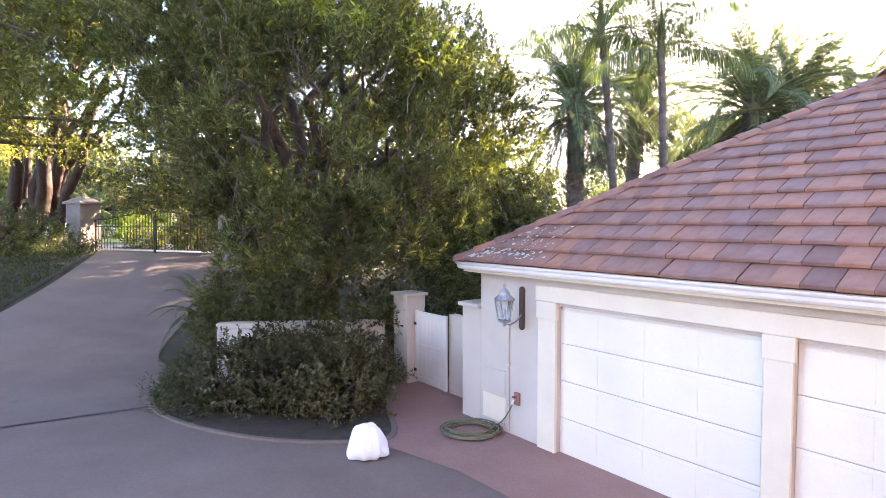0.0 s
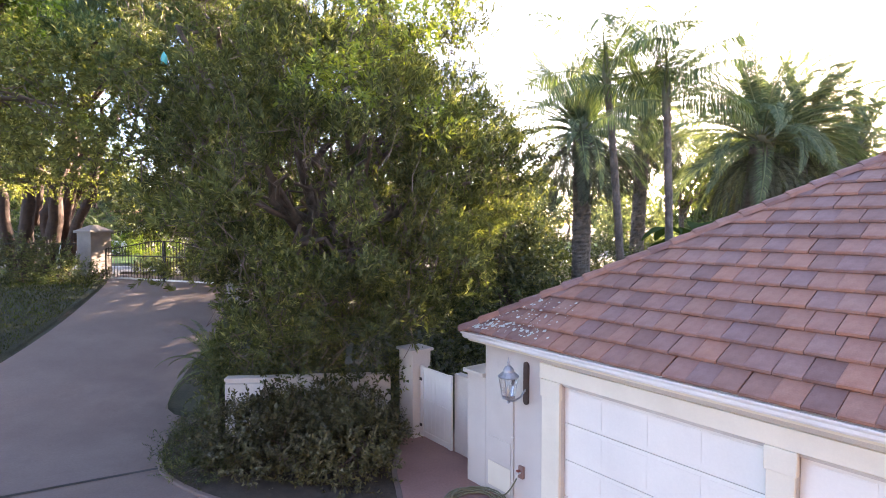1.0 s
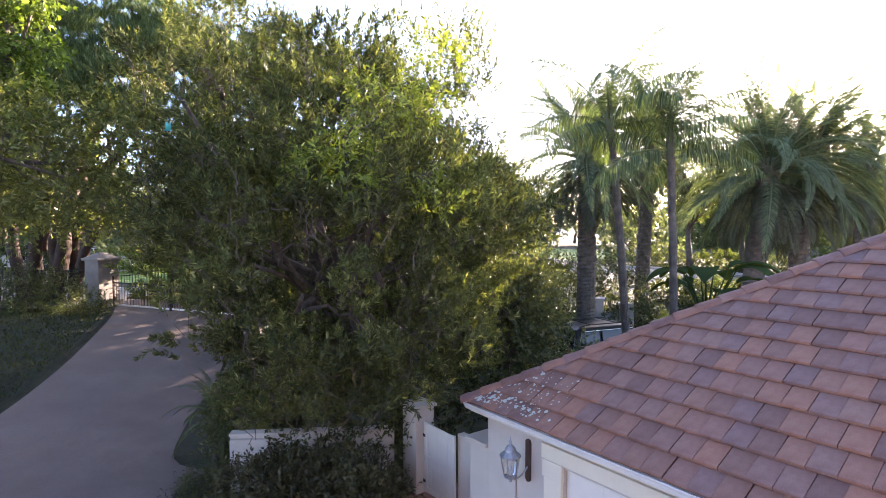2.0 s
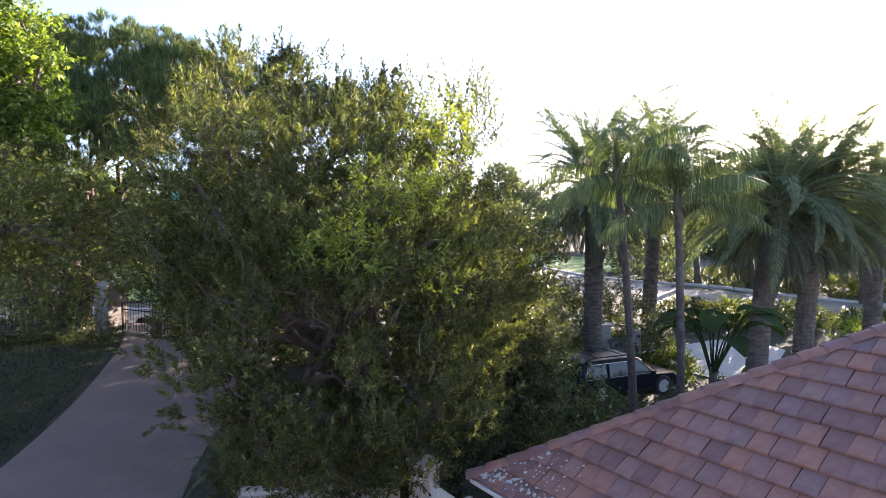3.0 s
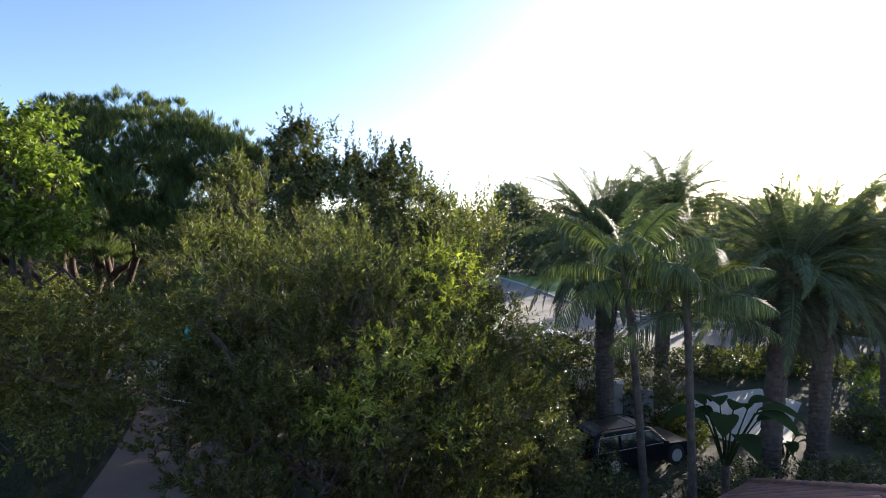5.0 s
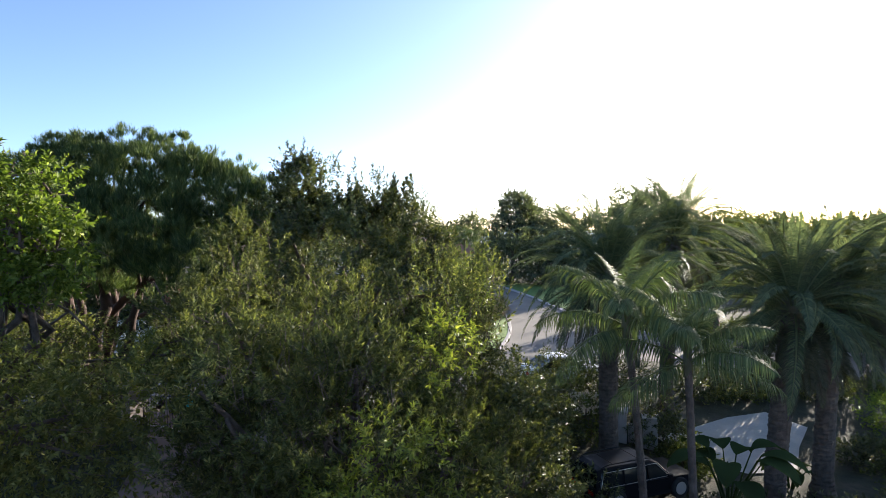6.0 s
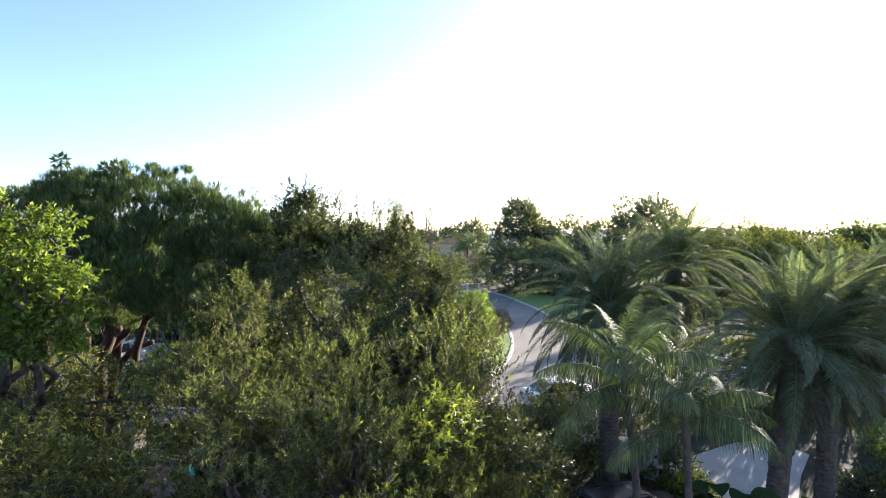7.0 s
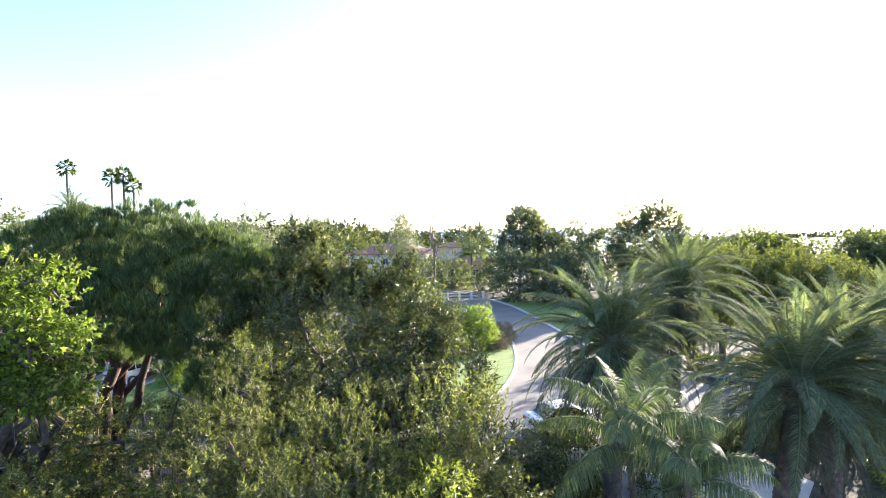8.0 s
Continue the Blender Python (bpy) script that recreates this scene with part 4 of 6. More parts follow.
def tufted_crown(owner, name, lobes, n, per, leaf, width, mat, seed, shell=0.55, group=7, gather=0.17, stems=4, label=""):
    """A crown of upright leaf tufts on thin bare stems, gathered in sprays with gaps between them."""
    rng = np.random.default_rng(seed)
    o = np.array(owner.matrix_world.translation)
    c, cd = lobe_points(rng, [(x, y, z, *(r if len(r) == 3 else (r[0],) * 3)) for x, y, z, *r in lobes], n // group, shell)
    k = rng.integers(0, len(c), n)
    p = c[k] - o + rng.normal(size=(n, 3)) * np.array([gather, gather, gather * 0.8])
    a = unit(cd[k] * 0.55 + np.array([0, 0, 0.75]) + rng.normal(size=(n, 3)) * 0.3)
    tall = 0.1 + 0.2 * rng.random(n)
    A = np.repeat(a, per, 0)
    s = np.tile(np.linspace(0, 1, per), n)
    r = unit(rng.normal(size=A.shape))
    r = unit(r - A * (r * A).sum(1, keepdims=True))
    base = np.repeat(p, per, 0) + A * (s * np.repeat(tall, per))[:, None]
    size = 0.7 + 0.5 * rng.random(len(base))
    dirs = unit(A * (0.35 + 0.75 * s[:, None]) + r * 0.6)
    v, t = leaves_arrays(base, dirs, unit(A + rng.normal(size=A.shape) * 0.35), leaf * size, width * size, 0.08)
    part(name, raw_mesh(name, v, t), mat, owner, label)
    if stems:
        bm = bmesh.new()
        for i in range(0, n, stems):
            q, w = Vector(p[i]), Vector(a[i])
            down = q - w * (0.15 + 0.2 * rng.random()) - Vector((0, 0, 0.12 + 0.3 * rng.random())) - Vector(cd[k[i]]) * 0.15
            tube(bm, branch_points(rng, down, q + w * tall[i], 6, 0.8), [0.007, 0.007, 0.006, 0.006, 0.005, 0.004, 0.002], 3, cap=False)
        tagged(part("bare_stem", bm, M_TWIG, owner, "thin pale bare stems"), kind="stuff")


def shoots(owner, lobes, n, per, length, leaf, width, mat, seed, above):
    """Upright leafy shoots that stand out of the crown's top."""
    rng = np.random.default_rng(seed)
    o = np.array(owner.matrix_world.translation)
    p, d = lobe_points(rng, [(x, y, z, *(r if len(r) == 3 else (r[0],) * 3)) for x, y, z, *r in lobes], n * 4, 0.12)
    p = p[(d[:, 2] > above)][:n] - o
    n = len(p)
    a = unit(np.array([0, 0, 1.0]) + rng.normal(size=(n, 3)) * 0.28)
    L = length * (0.5 + 0.9 * rng.random(n))
    s = np.tile(np.linspace(0.1, 1, per), n)
    A = np.repeat(a, per, 0)
    base = np.repeat(p, per, 0) + A * (s * np.repeat(L, per))[:, None]
    r = unit(rng.normal(size=A.shape))
    r = unit(r - A * (r * A).sum(1, keepdims=True))
    size = (0.7 + 0.5 * rng.random(len(base))) * (1.1 - 0.4 * s)
    v, t = leaves_arrays(base, unit(A * (0.5 + 0.5 * s[:, None]) + r * 0.75), unit(A + rng.normal(size=A.shape) * 0.4), leaf * size, width * size)
    tagged(part("shoot_leaves", raw_mesh("shoot_leaves", v, t), mat, owner), kind="stuff")
    bm = bmesh.new()
    for i in range(0, n, 3):
        q = Vector(p[i])
        tube(bm, [q - Vector(a[i]) * 0.3 + Vector(rng.normal(size=3)) * 0.08, q, q + Vector(a[i]) * L[i] * 0.5 + Vector(rng.normal(size=3)) * 0.03, q + Vector(a[i]) * L[i] * 0.9], [0.008, 0.006, 0.005, 0.003], 4)
    tagged(part("upright_stem", bm, M_TWIG, owner, "pale upright stems"), kind="stuff")


tufted_crown(fern_pine, "foliage", LOBES_A, 6900, 24, 0.115, 0.029, M_LEAF_NEAR, 60, gather=0.15, stems=8)
shoots(fern_pine, LOBES_A, 200, 30, 0.6, 0.1, 0.022, M_LEAF_NEAR, 61, 0.35)
shoots(fern_pine, [(-0.4, 12.2, 8.9, 0.9, 0.6, 0.6), (0.4, 12.1, 8.8, 0.5, 0.5, 0.7)], 90, 28, 0.9, 0.12, 0.05, M_LEAF_NEAR, 64, -1.0)

feeder = thing("bird_feeder", pose(-5.07, 10.0, 7.3), "small turquoise glass bird feeder hung from a branch", "feeder")
M_TEAL = plain("turquoise_glass", (0.05, 0.42, 0.4), 0.15)
part("bottle", lathe(bmesh.new(), [(0.02, 0.0), (0.05, 0.02), (0.055, 0.1), (0.04, 0.15), (0.015, 0.18), (0.01, 0.2)], 14), M_TEAL, feeder, smooth=True)
part("dish", lathe(bmesh.new(), [(0.02, -0.03), (0.06, -0.02), (0.065, -0.005), (0.02, 0.0)], 14), M_TEAL, feeder)
part("perch", tube(bmesh.new(), [(-0.09, 0, -0.02), (0, 0, -0.035), (0.09, 0, -0.02)], 0.005, 5), M_IRON, feeder)
part("hook_wire", tube(bmesh.new(), [(0, 0, 0.19), (0.01, 0, 0.3), (0.0, 0.12, 0.5), (0.02, 0.3, 0.62)], 0.004, 5), M_IRON, feeder)

LOBES_B = [(-5.0, 20.2, 8.6, 3.7, 3.0, 3.8), (-7.6, 20.3, 9.0, 2.0, 2.0, 2.6), (-2.9, 19.8, 8.4, 1.9, 2.0, 2.8), (-6.6, 21.4, 12.2, 0.8, 0.85, 1.2), (-4.1, 20.6, 10.8, 1.3, 1.2, 1.0), (-6.9, 20.5, 10.8, 1.2, 1.2, 1.0), (-2.6, 20.2, 10.5, 1.0, 1.0, 1.0), (-1.9, 19.8, 9.6, 1.2), (-8.8, 20.5, 10.8, 0.8, 0.8, 1.2), (-4.5, 18.6, 6.0, 2.6, 2.0, 2.2), (-1.6, 19.0, 6.2, 1.7), (-1.0, 20.0, 8.0, 1.4, 1.4, 2.0), (-0.6, 19.6, 5.6, 1.3, 1.3, 1.8)]
tree("magnolia_tree", (-5.2, 21.0), "tall dark glossy broadleaf tree behind the driveway gate", "tree", LOBES_B, M_LEAF_DARK, 10500, 9, 0.13, 0.06, M_BARK, 0.32, 10, 12, twig=0.35, rise=0.6, shell=0.75, clump=0.17, sticks=260)
shoots(bpy.data.objects["magnolia_tree"], LOBES_B, 140, 22, 0.6, 0.17, 0.07, M_LEAF_DARK, 62, 0.3)
shoots(bpy.data.objects["magnolia_tree"], [(-6.6, 21.4, 12.1, 0.85, 0.8, 1.1), (-6.5, 21.3, 11.0, 0.9), (-2.4, 20.2, 11.3, 0.5, 0.5, 0.8), (-3.8, 20.6, 11.1, 0.8, 0.7, 0.7), (-4.7, 20.9, 10.8, 1.3, 1.1, 0.9)], 380, 26, 0.5, 0.2, 0.09, M_LEAF_DARK, 63, -0.8)


def pine_tufts(rng, lobes, n, per, length):
    """Upright needle brushes crowded over rounded lumps: long thin needles that spread from each twig end."""
    c, cd = lobe_points(rng, lobes, n // 8, 0.28)
    keep = cd[:, 2] > -0.4
    c, cd = c[keep], cd[keep]
    k = rng.integers(0, len(c), n)
    u = unit(rng.normal(size=(n, 3)) + cd[k] * 0.8 + np.array([0, 0, 0.3]))
    p = c[k] + u * np.array([0.36, 0.36, 0.24])
    a = unit(u * 0.45 + np.array([0, 0, 0.9]) + rng.normal(size=u.shape) * 0.12)
    A, P = np.repeat(a, per, 0), np.repeat(p, per, 0)
    s = np.tile(np.linspace(0, 1, per), n)
    r = unit(rng.normal(size=A.shape))
    r = unit(r - A * (r * A).sum(1, keepdims=True))
    dirs = unit(A + r * (0.75 - 0.5 * s[:, None]))
    base = P + A * (s * 0.14)[:, None]
    size = 0.7 + 0.45 * rng.random(n * per)
    return leaves_arrays(base, dirs, unit(rng.normal(size=A.shape)), length * size, 0.019 * size, 0.03)


def pine(name, base, lobes, label, seed, bark, n, per, length, stems, boughs=()):
    rng = np.random.default_rng(seed)
    bx, by = base
    bz = float(ground_z(bx, by)) - 0.1
    ob = thing(name, pose(bx, by, bz), label, "tree")
    L = [(x - bx, y - by, z - bz, *r) for x, y, z, *r in lobes]
    for sx, sy, ex, ey, ez, r in stems:
        pts = branch_points(rng, (sx, sy, 0), (ex, ey, ez), 10, 0.09)
        part("trunk", tube(bmesh.new(), pts, [r * (1.15 - 0.1 * k) for k in range(11)], 10), bark, ob, smooth=True)
        near = sorted(L, key=lambda l: (l[0] - ex) ** 2 + (l[1] - ey) ** 2)[:4]
        for l in near:
            q = branch_points(rng, pts[5 + rng.integers(0, 3)], l[:3], 6, 0.4)
            bm = tube(bmesh.new(), q, [r * 0.42 * (1 - 0.12 * k) for k in range(7)], 7)
            for j in (2, 3, 4, 5):
                e = Vector(q[j]) + Vector(unit(rng.normal(size=3) + np.array([0, 0, 0.5]))) * 1.4
                tube(bm, branch_points(rng, q[j], e, 4, 0.5), [r * 0.14 * (1 - 0.15 * k) for k in range(5)], 5)
            part("limb", bm, bark, ob, smooth=True)
    for r0, line in boughs:
        pts = [(x - bx, y - by, z - bz) for x, y, z in line]
        pts = [tuple(Vector(p).lerp(Vector(q), f)) for p, q in zip(pts, pts[1:]) for f in (0, 0.25, 0.5, 0.75)] + [pts[-1]]
        pts = [pts[0]] + [tuple(Vector(p) + Vector(rng.normal(size=3)) * 0.05) for p in pts[1:]]
        part("limb", tube(bmesh.new(), pts, [r0 * (1 - 0.6 * i / (len(pts) - 1)) for i in range(len(pts))], 10), bark, ob, smooth=True)
    v, t = pine_tufts(rng, L, n, per, length)
    part("crown", raw_mesh("crown", v, t), M_NEEDLE, ob)
    return ob


LOBES_C = [(-13.0, 21.6, 12.8, 2.6, 2.3, 1.8), (-15.6, 21.4, 12.6, 2.3, 2.2, 1.8), (-10.6, 21.3, 12.1, 2.0, 2.0, 1.6), (-17.8, 22.0, 12.2, 2.2, 2.0, 1.7), (-8.8, 21.0, 11.3, 1.4, 1.5, 1.4), (-12.2, 19.8, 10.6, 2.2, 1.8, 1.4), (-9.9, 19.6, 9.6, 1.6, 1.5, 1.2), (-14.6, 20.0, 10.6, 1.8, 1.8, 1.3), (-16.8, 20.4, 9.6, 2.0, 1.8, 1.4), (-8.6, 19.6, 8.2, 1.3, 1.2, 1.0), (-10.2, 19.8, 8.8, 1.4, 1.2, 1.1), (-14.9, 20.0, 8.9, 1.3, 1.2, 1.1), (-12.6, 20.8, 9.6, 1.3, 1.2, 0.7), (-9.6, 20.6, 7.4, 1.2, 1.1, 1.0), (-12.4, 20.4, 11.4, 2.3, 1.6, 1.1), (-15.0, 20.6, 11.3, 2.0, 1.6, 1.1), (-10.0, 20.2, 10.5, 1.8, 1.4, 1.1), (-13.6, 20.2, 9.9, 1.8, 1.4, 0.9), (-11.2, 20.0, 9.6, 1.6, 1.3, 0.9), (-15.8, 21.8, 8.5, 1.8, 1.2, 0.8), (-18.2, 22.0, 8.6, 1.8, 1.2, 0.8)]
LOBES_C = [(x, y, z - 0.3, *r) for x, y, z, *r in LOBES_C]
LOBES_C += [(-12.5, 21.2, 10.9, 1.5, 1.3, 1.2), (-9.5, 21.2, 11.9, 1.3, 1.2, 1.0), (-11.0, 21.4, 12.4, 1.1, 1.0, 0.9), (-15.9, 21.4, 13.0, 1.3, 1.2, 1.0)]
pine("pine_tree", (-17.0, 25.0), LOBES_C, "broad umbrella pine with reddish forked trunks", 21, M_PINEBARK, 11800, 18, 0.31,
     [(-1.6, 0, 3.8, -3.2, 9.8, 0.32), (-2.4, 0.3, 0.6, -3.2, 9.4, 0.3), (-0.4, -0.2, 5.8, -3.8, 9.0, 0.22), (-3.2, 0.6, -2.6, -2.6, 9.0, 0.27), (-0.8, 0.5, 2.2, -2.0, 9.6, 0.2)],
     [(0.3, [(-18.1, 24.9, 1.9), (-18.0, 24.6, 4.5), (-17.6, 24.6, 6.0), (-16.4, 24.4, 7.1), (-15.3, 24.2, 8.0), (-14.0, 23.6, 9.0)]), (0.24, [(-17.6, 25.2, 1.9), (-17.4, 25.2, 4.4), (-17.0, 25.2, 5.7), (-16.1, 25.0, 6.5), (-14.9, 24.6, 6.9)]), (0.3, [(-19.1, 25.0, 1.9), (-19.0, 25.0, 4.6), (-18.8, 25.0, 6.4), (-19.3, 25.0, 7.6), (-20.2, 24.8, 8.6)]), (0.22, [(-18.8, 25.0, 4.4), (-18.5, 25.0, 6.7), (-18.2, 24.6, 8.1), (-17.7, 24.0, 9.4)]), (0.22, [(-17.7, 25.4, 1.9), (-17.65, 25.4, 5.0), (-17.5, 25.4, 6.2), (-16.9, 25.2, 7.1), (-16.4, 24.6, 8.6)])])

rngd = np.random.default_rng(5)
LOBES_D = []
for cx, cy, cz, r in [(-11.4, 13.6, 12.2, 0.9), (-10.5, 13.4, 11.4, 0.9), (-11.6, 13.2, 10.8, 1.1), (-10.3, 13.4, 10.2, 0.9), (-12.4, 13.8, 9.8, 1.3), (-11.0, 13.2, 9.5, 0.8)]:
    for _ in range(7):
        d = rngd.normal(size=3)
        d /= np.linalg.norm(d)
        LOBES_D.append((cx + d[0] * r, cy + d[1] * r * 0.8, cz + d[2] * r * 0.85, 0.46, 0.46, 0.2))
tree("camphor_tree", (-14.2, 14.6), "bright green broadleaf tree, sunlit at the top", "tree", LOBES_D, M_LEAF_BRIGHT, 1150, 8, 0.15, 0.085, M_BARK, 0.28, 14, 13, twig=0.26, rise=0.2, shell=0.8, fork=0.45, sticks=60, lean=(0.6, -0.3))
LOBES_D2 = [(-9.0, 16.6, 6.5, 1.8, 1.7, 1.2), (-11.6, 17.0, 6.5, 2.0, 1.9, 1.1), (-14.4, 17.4, 6.6, 2.2, 1.9, 1.1), (-17.2, 17.6, 6.8, 2.3, 2.0, 1.2), (-16.8, 20.0, 6.8, 2.0, 1.8, 1.2), (-12.6, 14.6, 6.6, 1.8, 1.6, 1.1), (-15.4, 14.8, 6.8, 2.1, 1.8, 1.1), (-18.4, 15.0, 7.0, 2.3, 2.0, 1.2), (-7.2, 17.6, 6.3, 1.5, 1.4, 1.4)]
tree("oak_tree", (-19.8, 19.2), "dark leafy tree reaching over the driveway", "tree", LOBES_D2, M_LEAF_MID, 4300, 9, 0.11, 0.048, M_BARK, 0.25, 10, 14, twig=0.32, rise=0.1, shell=0.6, fork=0.42, sticks=140, lean=(2.0, -0.6))
# the last three lobes lie out of view, added to shade the driveway
tree("overhanging_tree", (-12.4, 10.9), "dark leafy tree with limbs stretched over the driveway", "tree", [(-7.1, 9.7, 6.5, 1.3, 1.1, 1.2), (-8.3, 10.0, 6.9, 1.3, 1.2, 1.2), (-6.3, 10.2, 7.2, 1.0, 0.9, 0.9), (-9.6, 10.4, 7.0, 1.5, 1.3, 1.3), (-11.4, 10.6, 7.2, 1.5, 1.4, 1.3), (-9.6, 8.0, 7.8, 1.8, 1.5, 1.3), (-11.4, 7.4, 7.6, 1.8, 1.6, 1.3), (-8.0, 6.6, 8.4, 1.3, 1.2, 1.0)], M_LEAF_MID, 3300, 10, 0.11, 0.045, M_BARK, 0.2, 8, 16, twig=0.3, rise=0.1, shell=0.6, fork=0.6, sticks=60)
tree("screen_tree", (1.4, 13.8), "dense dark bushy tree behind the garage wall", "tree", [(1.0, 13.3, 2.4, 1.3, 1.0, 1.6), (1.1, 13.4, 4.2, 1.2, 1.0, 1.3), (0.5, 13.8, 5.2, 0.9, 0.8, 0.9), (1.9, 13.6, 3.4, 0.8, 0.8, 1.2), (1.4, 13.3, 5.9, 0.85, 0.8, 1.0), (0.8, 13.2, 6.7, 0.7, 0.7, 0.8)], M_LEAF_DARK, 2700, 9, 0.12, 0.05, M_BARK, 0.12, 6, 18, twig=0.28, shell=0.7, fork=0.4)


tree("street_tree", (-7.0, 24.4), "dark leafy tree hanging over the driveway gate", "tree", [(-13.4, 25.0, 4.9, 1.4, 1.1, 1.1), (-11.4, 24.7, 5.0, 1.5, 1.1, 1.2), (-9.4, 24.3, 5.0, 1.5, 1.1, 1.3), (-7.6, 23.6, 4.8, 1.4, 1.1, 1.5), (-6.0, 23.4, 4.6, 1.3, 1.1, 1.6), (-12.4, 26.4, 5.4, 1.6, 1.0, 1.3), (-10.2, 26.2, 5.3, 1.6, 1.0, 1.4), (-8.2, 25.8, 5.0, 1.5, 1.0, 1.7)], M_LEAF_DARK, 4200, 9, 0.14, 0.06, M_BARK, 0.16, 6, 15, twig=0.34, rise=0.0, shell=0.7, fork=0.5, lean=(-0.8, 0))

# palms
def frond_mesh(name, length, pairs, leaflet, arch, droop, width=0.035, spread=0.9, seed=0, vee=0.35, limp=False, ruffle=0.12):
    """A feather leaf along +x, arching; leaflets in two rows."""
    rng = np.random.default_rng(seed)
    s = np.linspace(0, 1, 24)
    ang = arch[0] + (arch[1] - arch[0]) * s ** 1.2
    step = length / 23
    x = np.concatenate([[0], np.cumsum(np.cos(ang[:-1]) * step)])
    z = np.concatenate([[0], np.cumsum(np.sin(ang[:-1]) * step)])
    u = np.linspace(0.12, 1.0, pairs)
    P, D, N, W, Ls = [], [], [], [], []
    for side in (-1, 1):
        px, pz, pa = np.interp(u, s, x), np.interp(u, s, z), np.interp(u, s, ang)
        ll = leaflet * np.sin(np.clip(u * 0.95 + 0.12, 0, 1) * math.pi) ** 0.55 * (0.85 + 0.3 * rng.random(pairs))
        fwd = 0.35 + 0.75 * u ** 2
        tx = np.stack([np.cos(pa), np.zeros(pairs), np.sin(pa)], 1)
        up = np.stack([-np.sin(pa), np.zeros(pairs), np.cos(pa)], 1)
        lat = np.tile([0.0, side, 0.0], (pairs, 1))
        d = unit(tx * fwd[:, None] + lat * spread + up * (vee + ruffle * rng.normal(size=pairs))[:, None] + tx * (0.6 * ruffle * rng.normal(size=pairs))[:, None])
        p = np.stack([px, np.zeros(pairs), pz], 1)
        # each leaflet in two lengths, the outer one hanging
        P.append(p), D.append(d), N.append(up), W.append(np.full(pairs, width)), Ls.append(ll)
    P, D, N, W, Ls = (np.concatenate(q) for q in (P, D, N, W, Ls))
    side = unit(np.cross(D, N))
    mid = P + D * (Ls * 0.5)[:, None]
    d2 = unit(D + np.array([0, 0, -droop]))
    tip = mid + d2 * (Ls * 0.5)[:, None]
    w = W[:, None] * 0.5
    v = np.stack([P, mid + side * w, mid - side * w, tip], 1).reshape(-1, 3)
    i = np.arange(len(P))[:, None] * 4
    t = np.concatenate([i + [[0, 1, 2]], i + [[2, 1, 3]]], 1).reshape(-1, 3)
    if limp:
        m1 = P + D * (Ls * 0.3)[:, None]
        m2 = m1 + unit(D + np.array([0, 0, -droop * 0.4])) * (Ls * 0.3)[:, None]
        tip = m2 + unit(D + np.array([0, 0, -droop])) * (Ls * 0.4)[:, None]
        v = np.stack([P, m1 + side * w, m1 - side * w, m2 + side * w * 0.8, m2 - side * w * 0.8, tip], 1).reshape(-1, 3)
        i = np.arange(len(P))[:, None] * 6
        t = np.concatenate([i + [[0, 1, 2]], i + [[2, 1, 3]], i + [[2, 3, 4]], i + [[4, 3, 5]]], 1).reshape(-1, 3)
    # the midrib as a thin three-sided bar
    rv, rt = [], []
    for k in range(0, 24, 2):
        r = 0.035 * (1 - s[k] * 0.9) * (length / 4) + 0.004
        rv += [(x[k], -r, z[k]), (x[k], r, z[k]), (x[k], 0, z[k] - r * 1.6)]
    for k in range(11):
        for a in range(3):
            b = (a + 1) % 3
            q = 3 * k
            rt += [(q + a, q + b, q + 3 + b), (q + a, q + 3 + b, q + 3 + a)]
    v2, t2 = join([(v, t), (np.array(rv), np.array(rt))])
    return raw_mesh(name, v2, t2)


CANARY = [frond_mesh("frond", 4.6, 118, 0.41, a, 0.9, 0.029, spread=0.7, seed=k, vee=0.28, limp=True, ruffle=0.16) for k, a in enumerate([(1.45, 0.7), (1.32, 0.0), (1.12, -0.6), (0.75, -1.05), (0.35, -1.35), (-0.2, -1.5)])]
KING = [frond_mesh("frond", 2.8, 74, 0.82, a, dr, 0.027, seed=20 + k, vee=v, spread=0.9, limp=True) for k, (a, dr, v) in enumerate([((1.42, 0.6), 1.2, 0.3), ((1.15, -0.1), 2.2, 0.15), ((0.85, -0.5), 3.0, 0.0), ((0.5, -0.8), 3.6, -0.1), ((0.1, -1.0), 3.6, -0.15)])]
for me in CANARY:
    me.materials.append(M_PALM)
for me in KING:
    me.materials.append(M_PALMLIGHT)
SKIRT = frond_mesh("dead_frond", 3.4, 90, 0.42, (-0.55, -1.52), 0.5, 0.032, seed=40)
SKIRT.materials.append(M_PALMDEAD)


def palm_trunk(h, r0, r1, rings=0.16, seed=0, lean=(0, 0)):
    bm, n = bmesh.new(), max(8, int(h / rings))
    rng = np.random.default_rng(seed)
    prev = None
    sides = 14
    for i in range(n * 2 + 1):
        f = i / (n * 2)
        r = r0 + (r1 - r0) * f + (0.35 * r0 * (1 - f * 12) if f < 1 / 12 else 0)
        r *= 1.02 if i % 2 else 0.98
        cx, cy = lean[0] * f ** 1.6, lean[1] * f ** 1.6
        ring = [bm.verts.new((cx + r * (1 + 0.05 * rng.normal()) * math.cos(k * 2 * math.pi / sides), cy + r * (1 + 0.05 * rng.normal()) * math.sin(k * 2 * math.pi / sides), f * h)) for k in range(sides)]
        if prev:
            for k in range(sides):
                bm.faces.new((prev[k], prev[(k + 1) % sides], ring[(k + 1) % sides], ring[k]))
        prev = ring
    bm.faces.new(prev)
    return bm


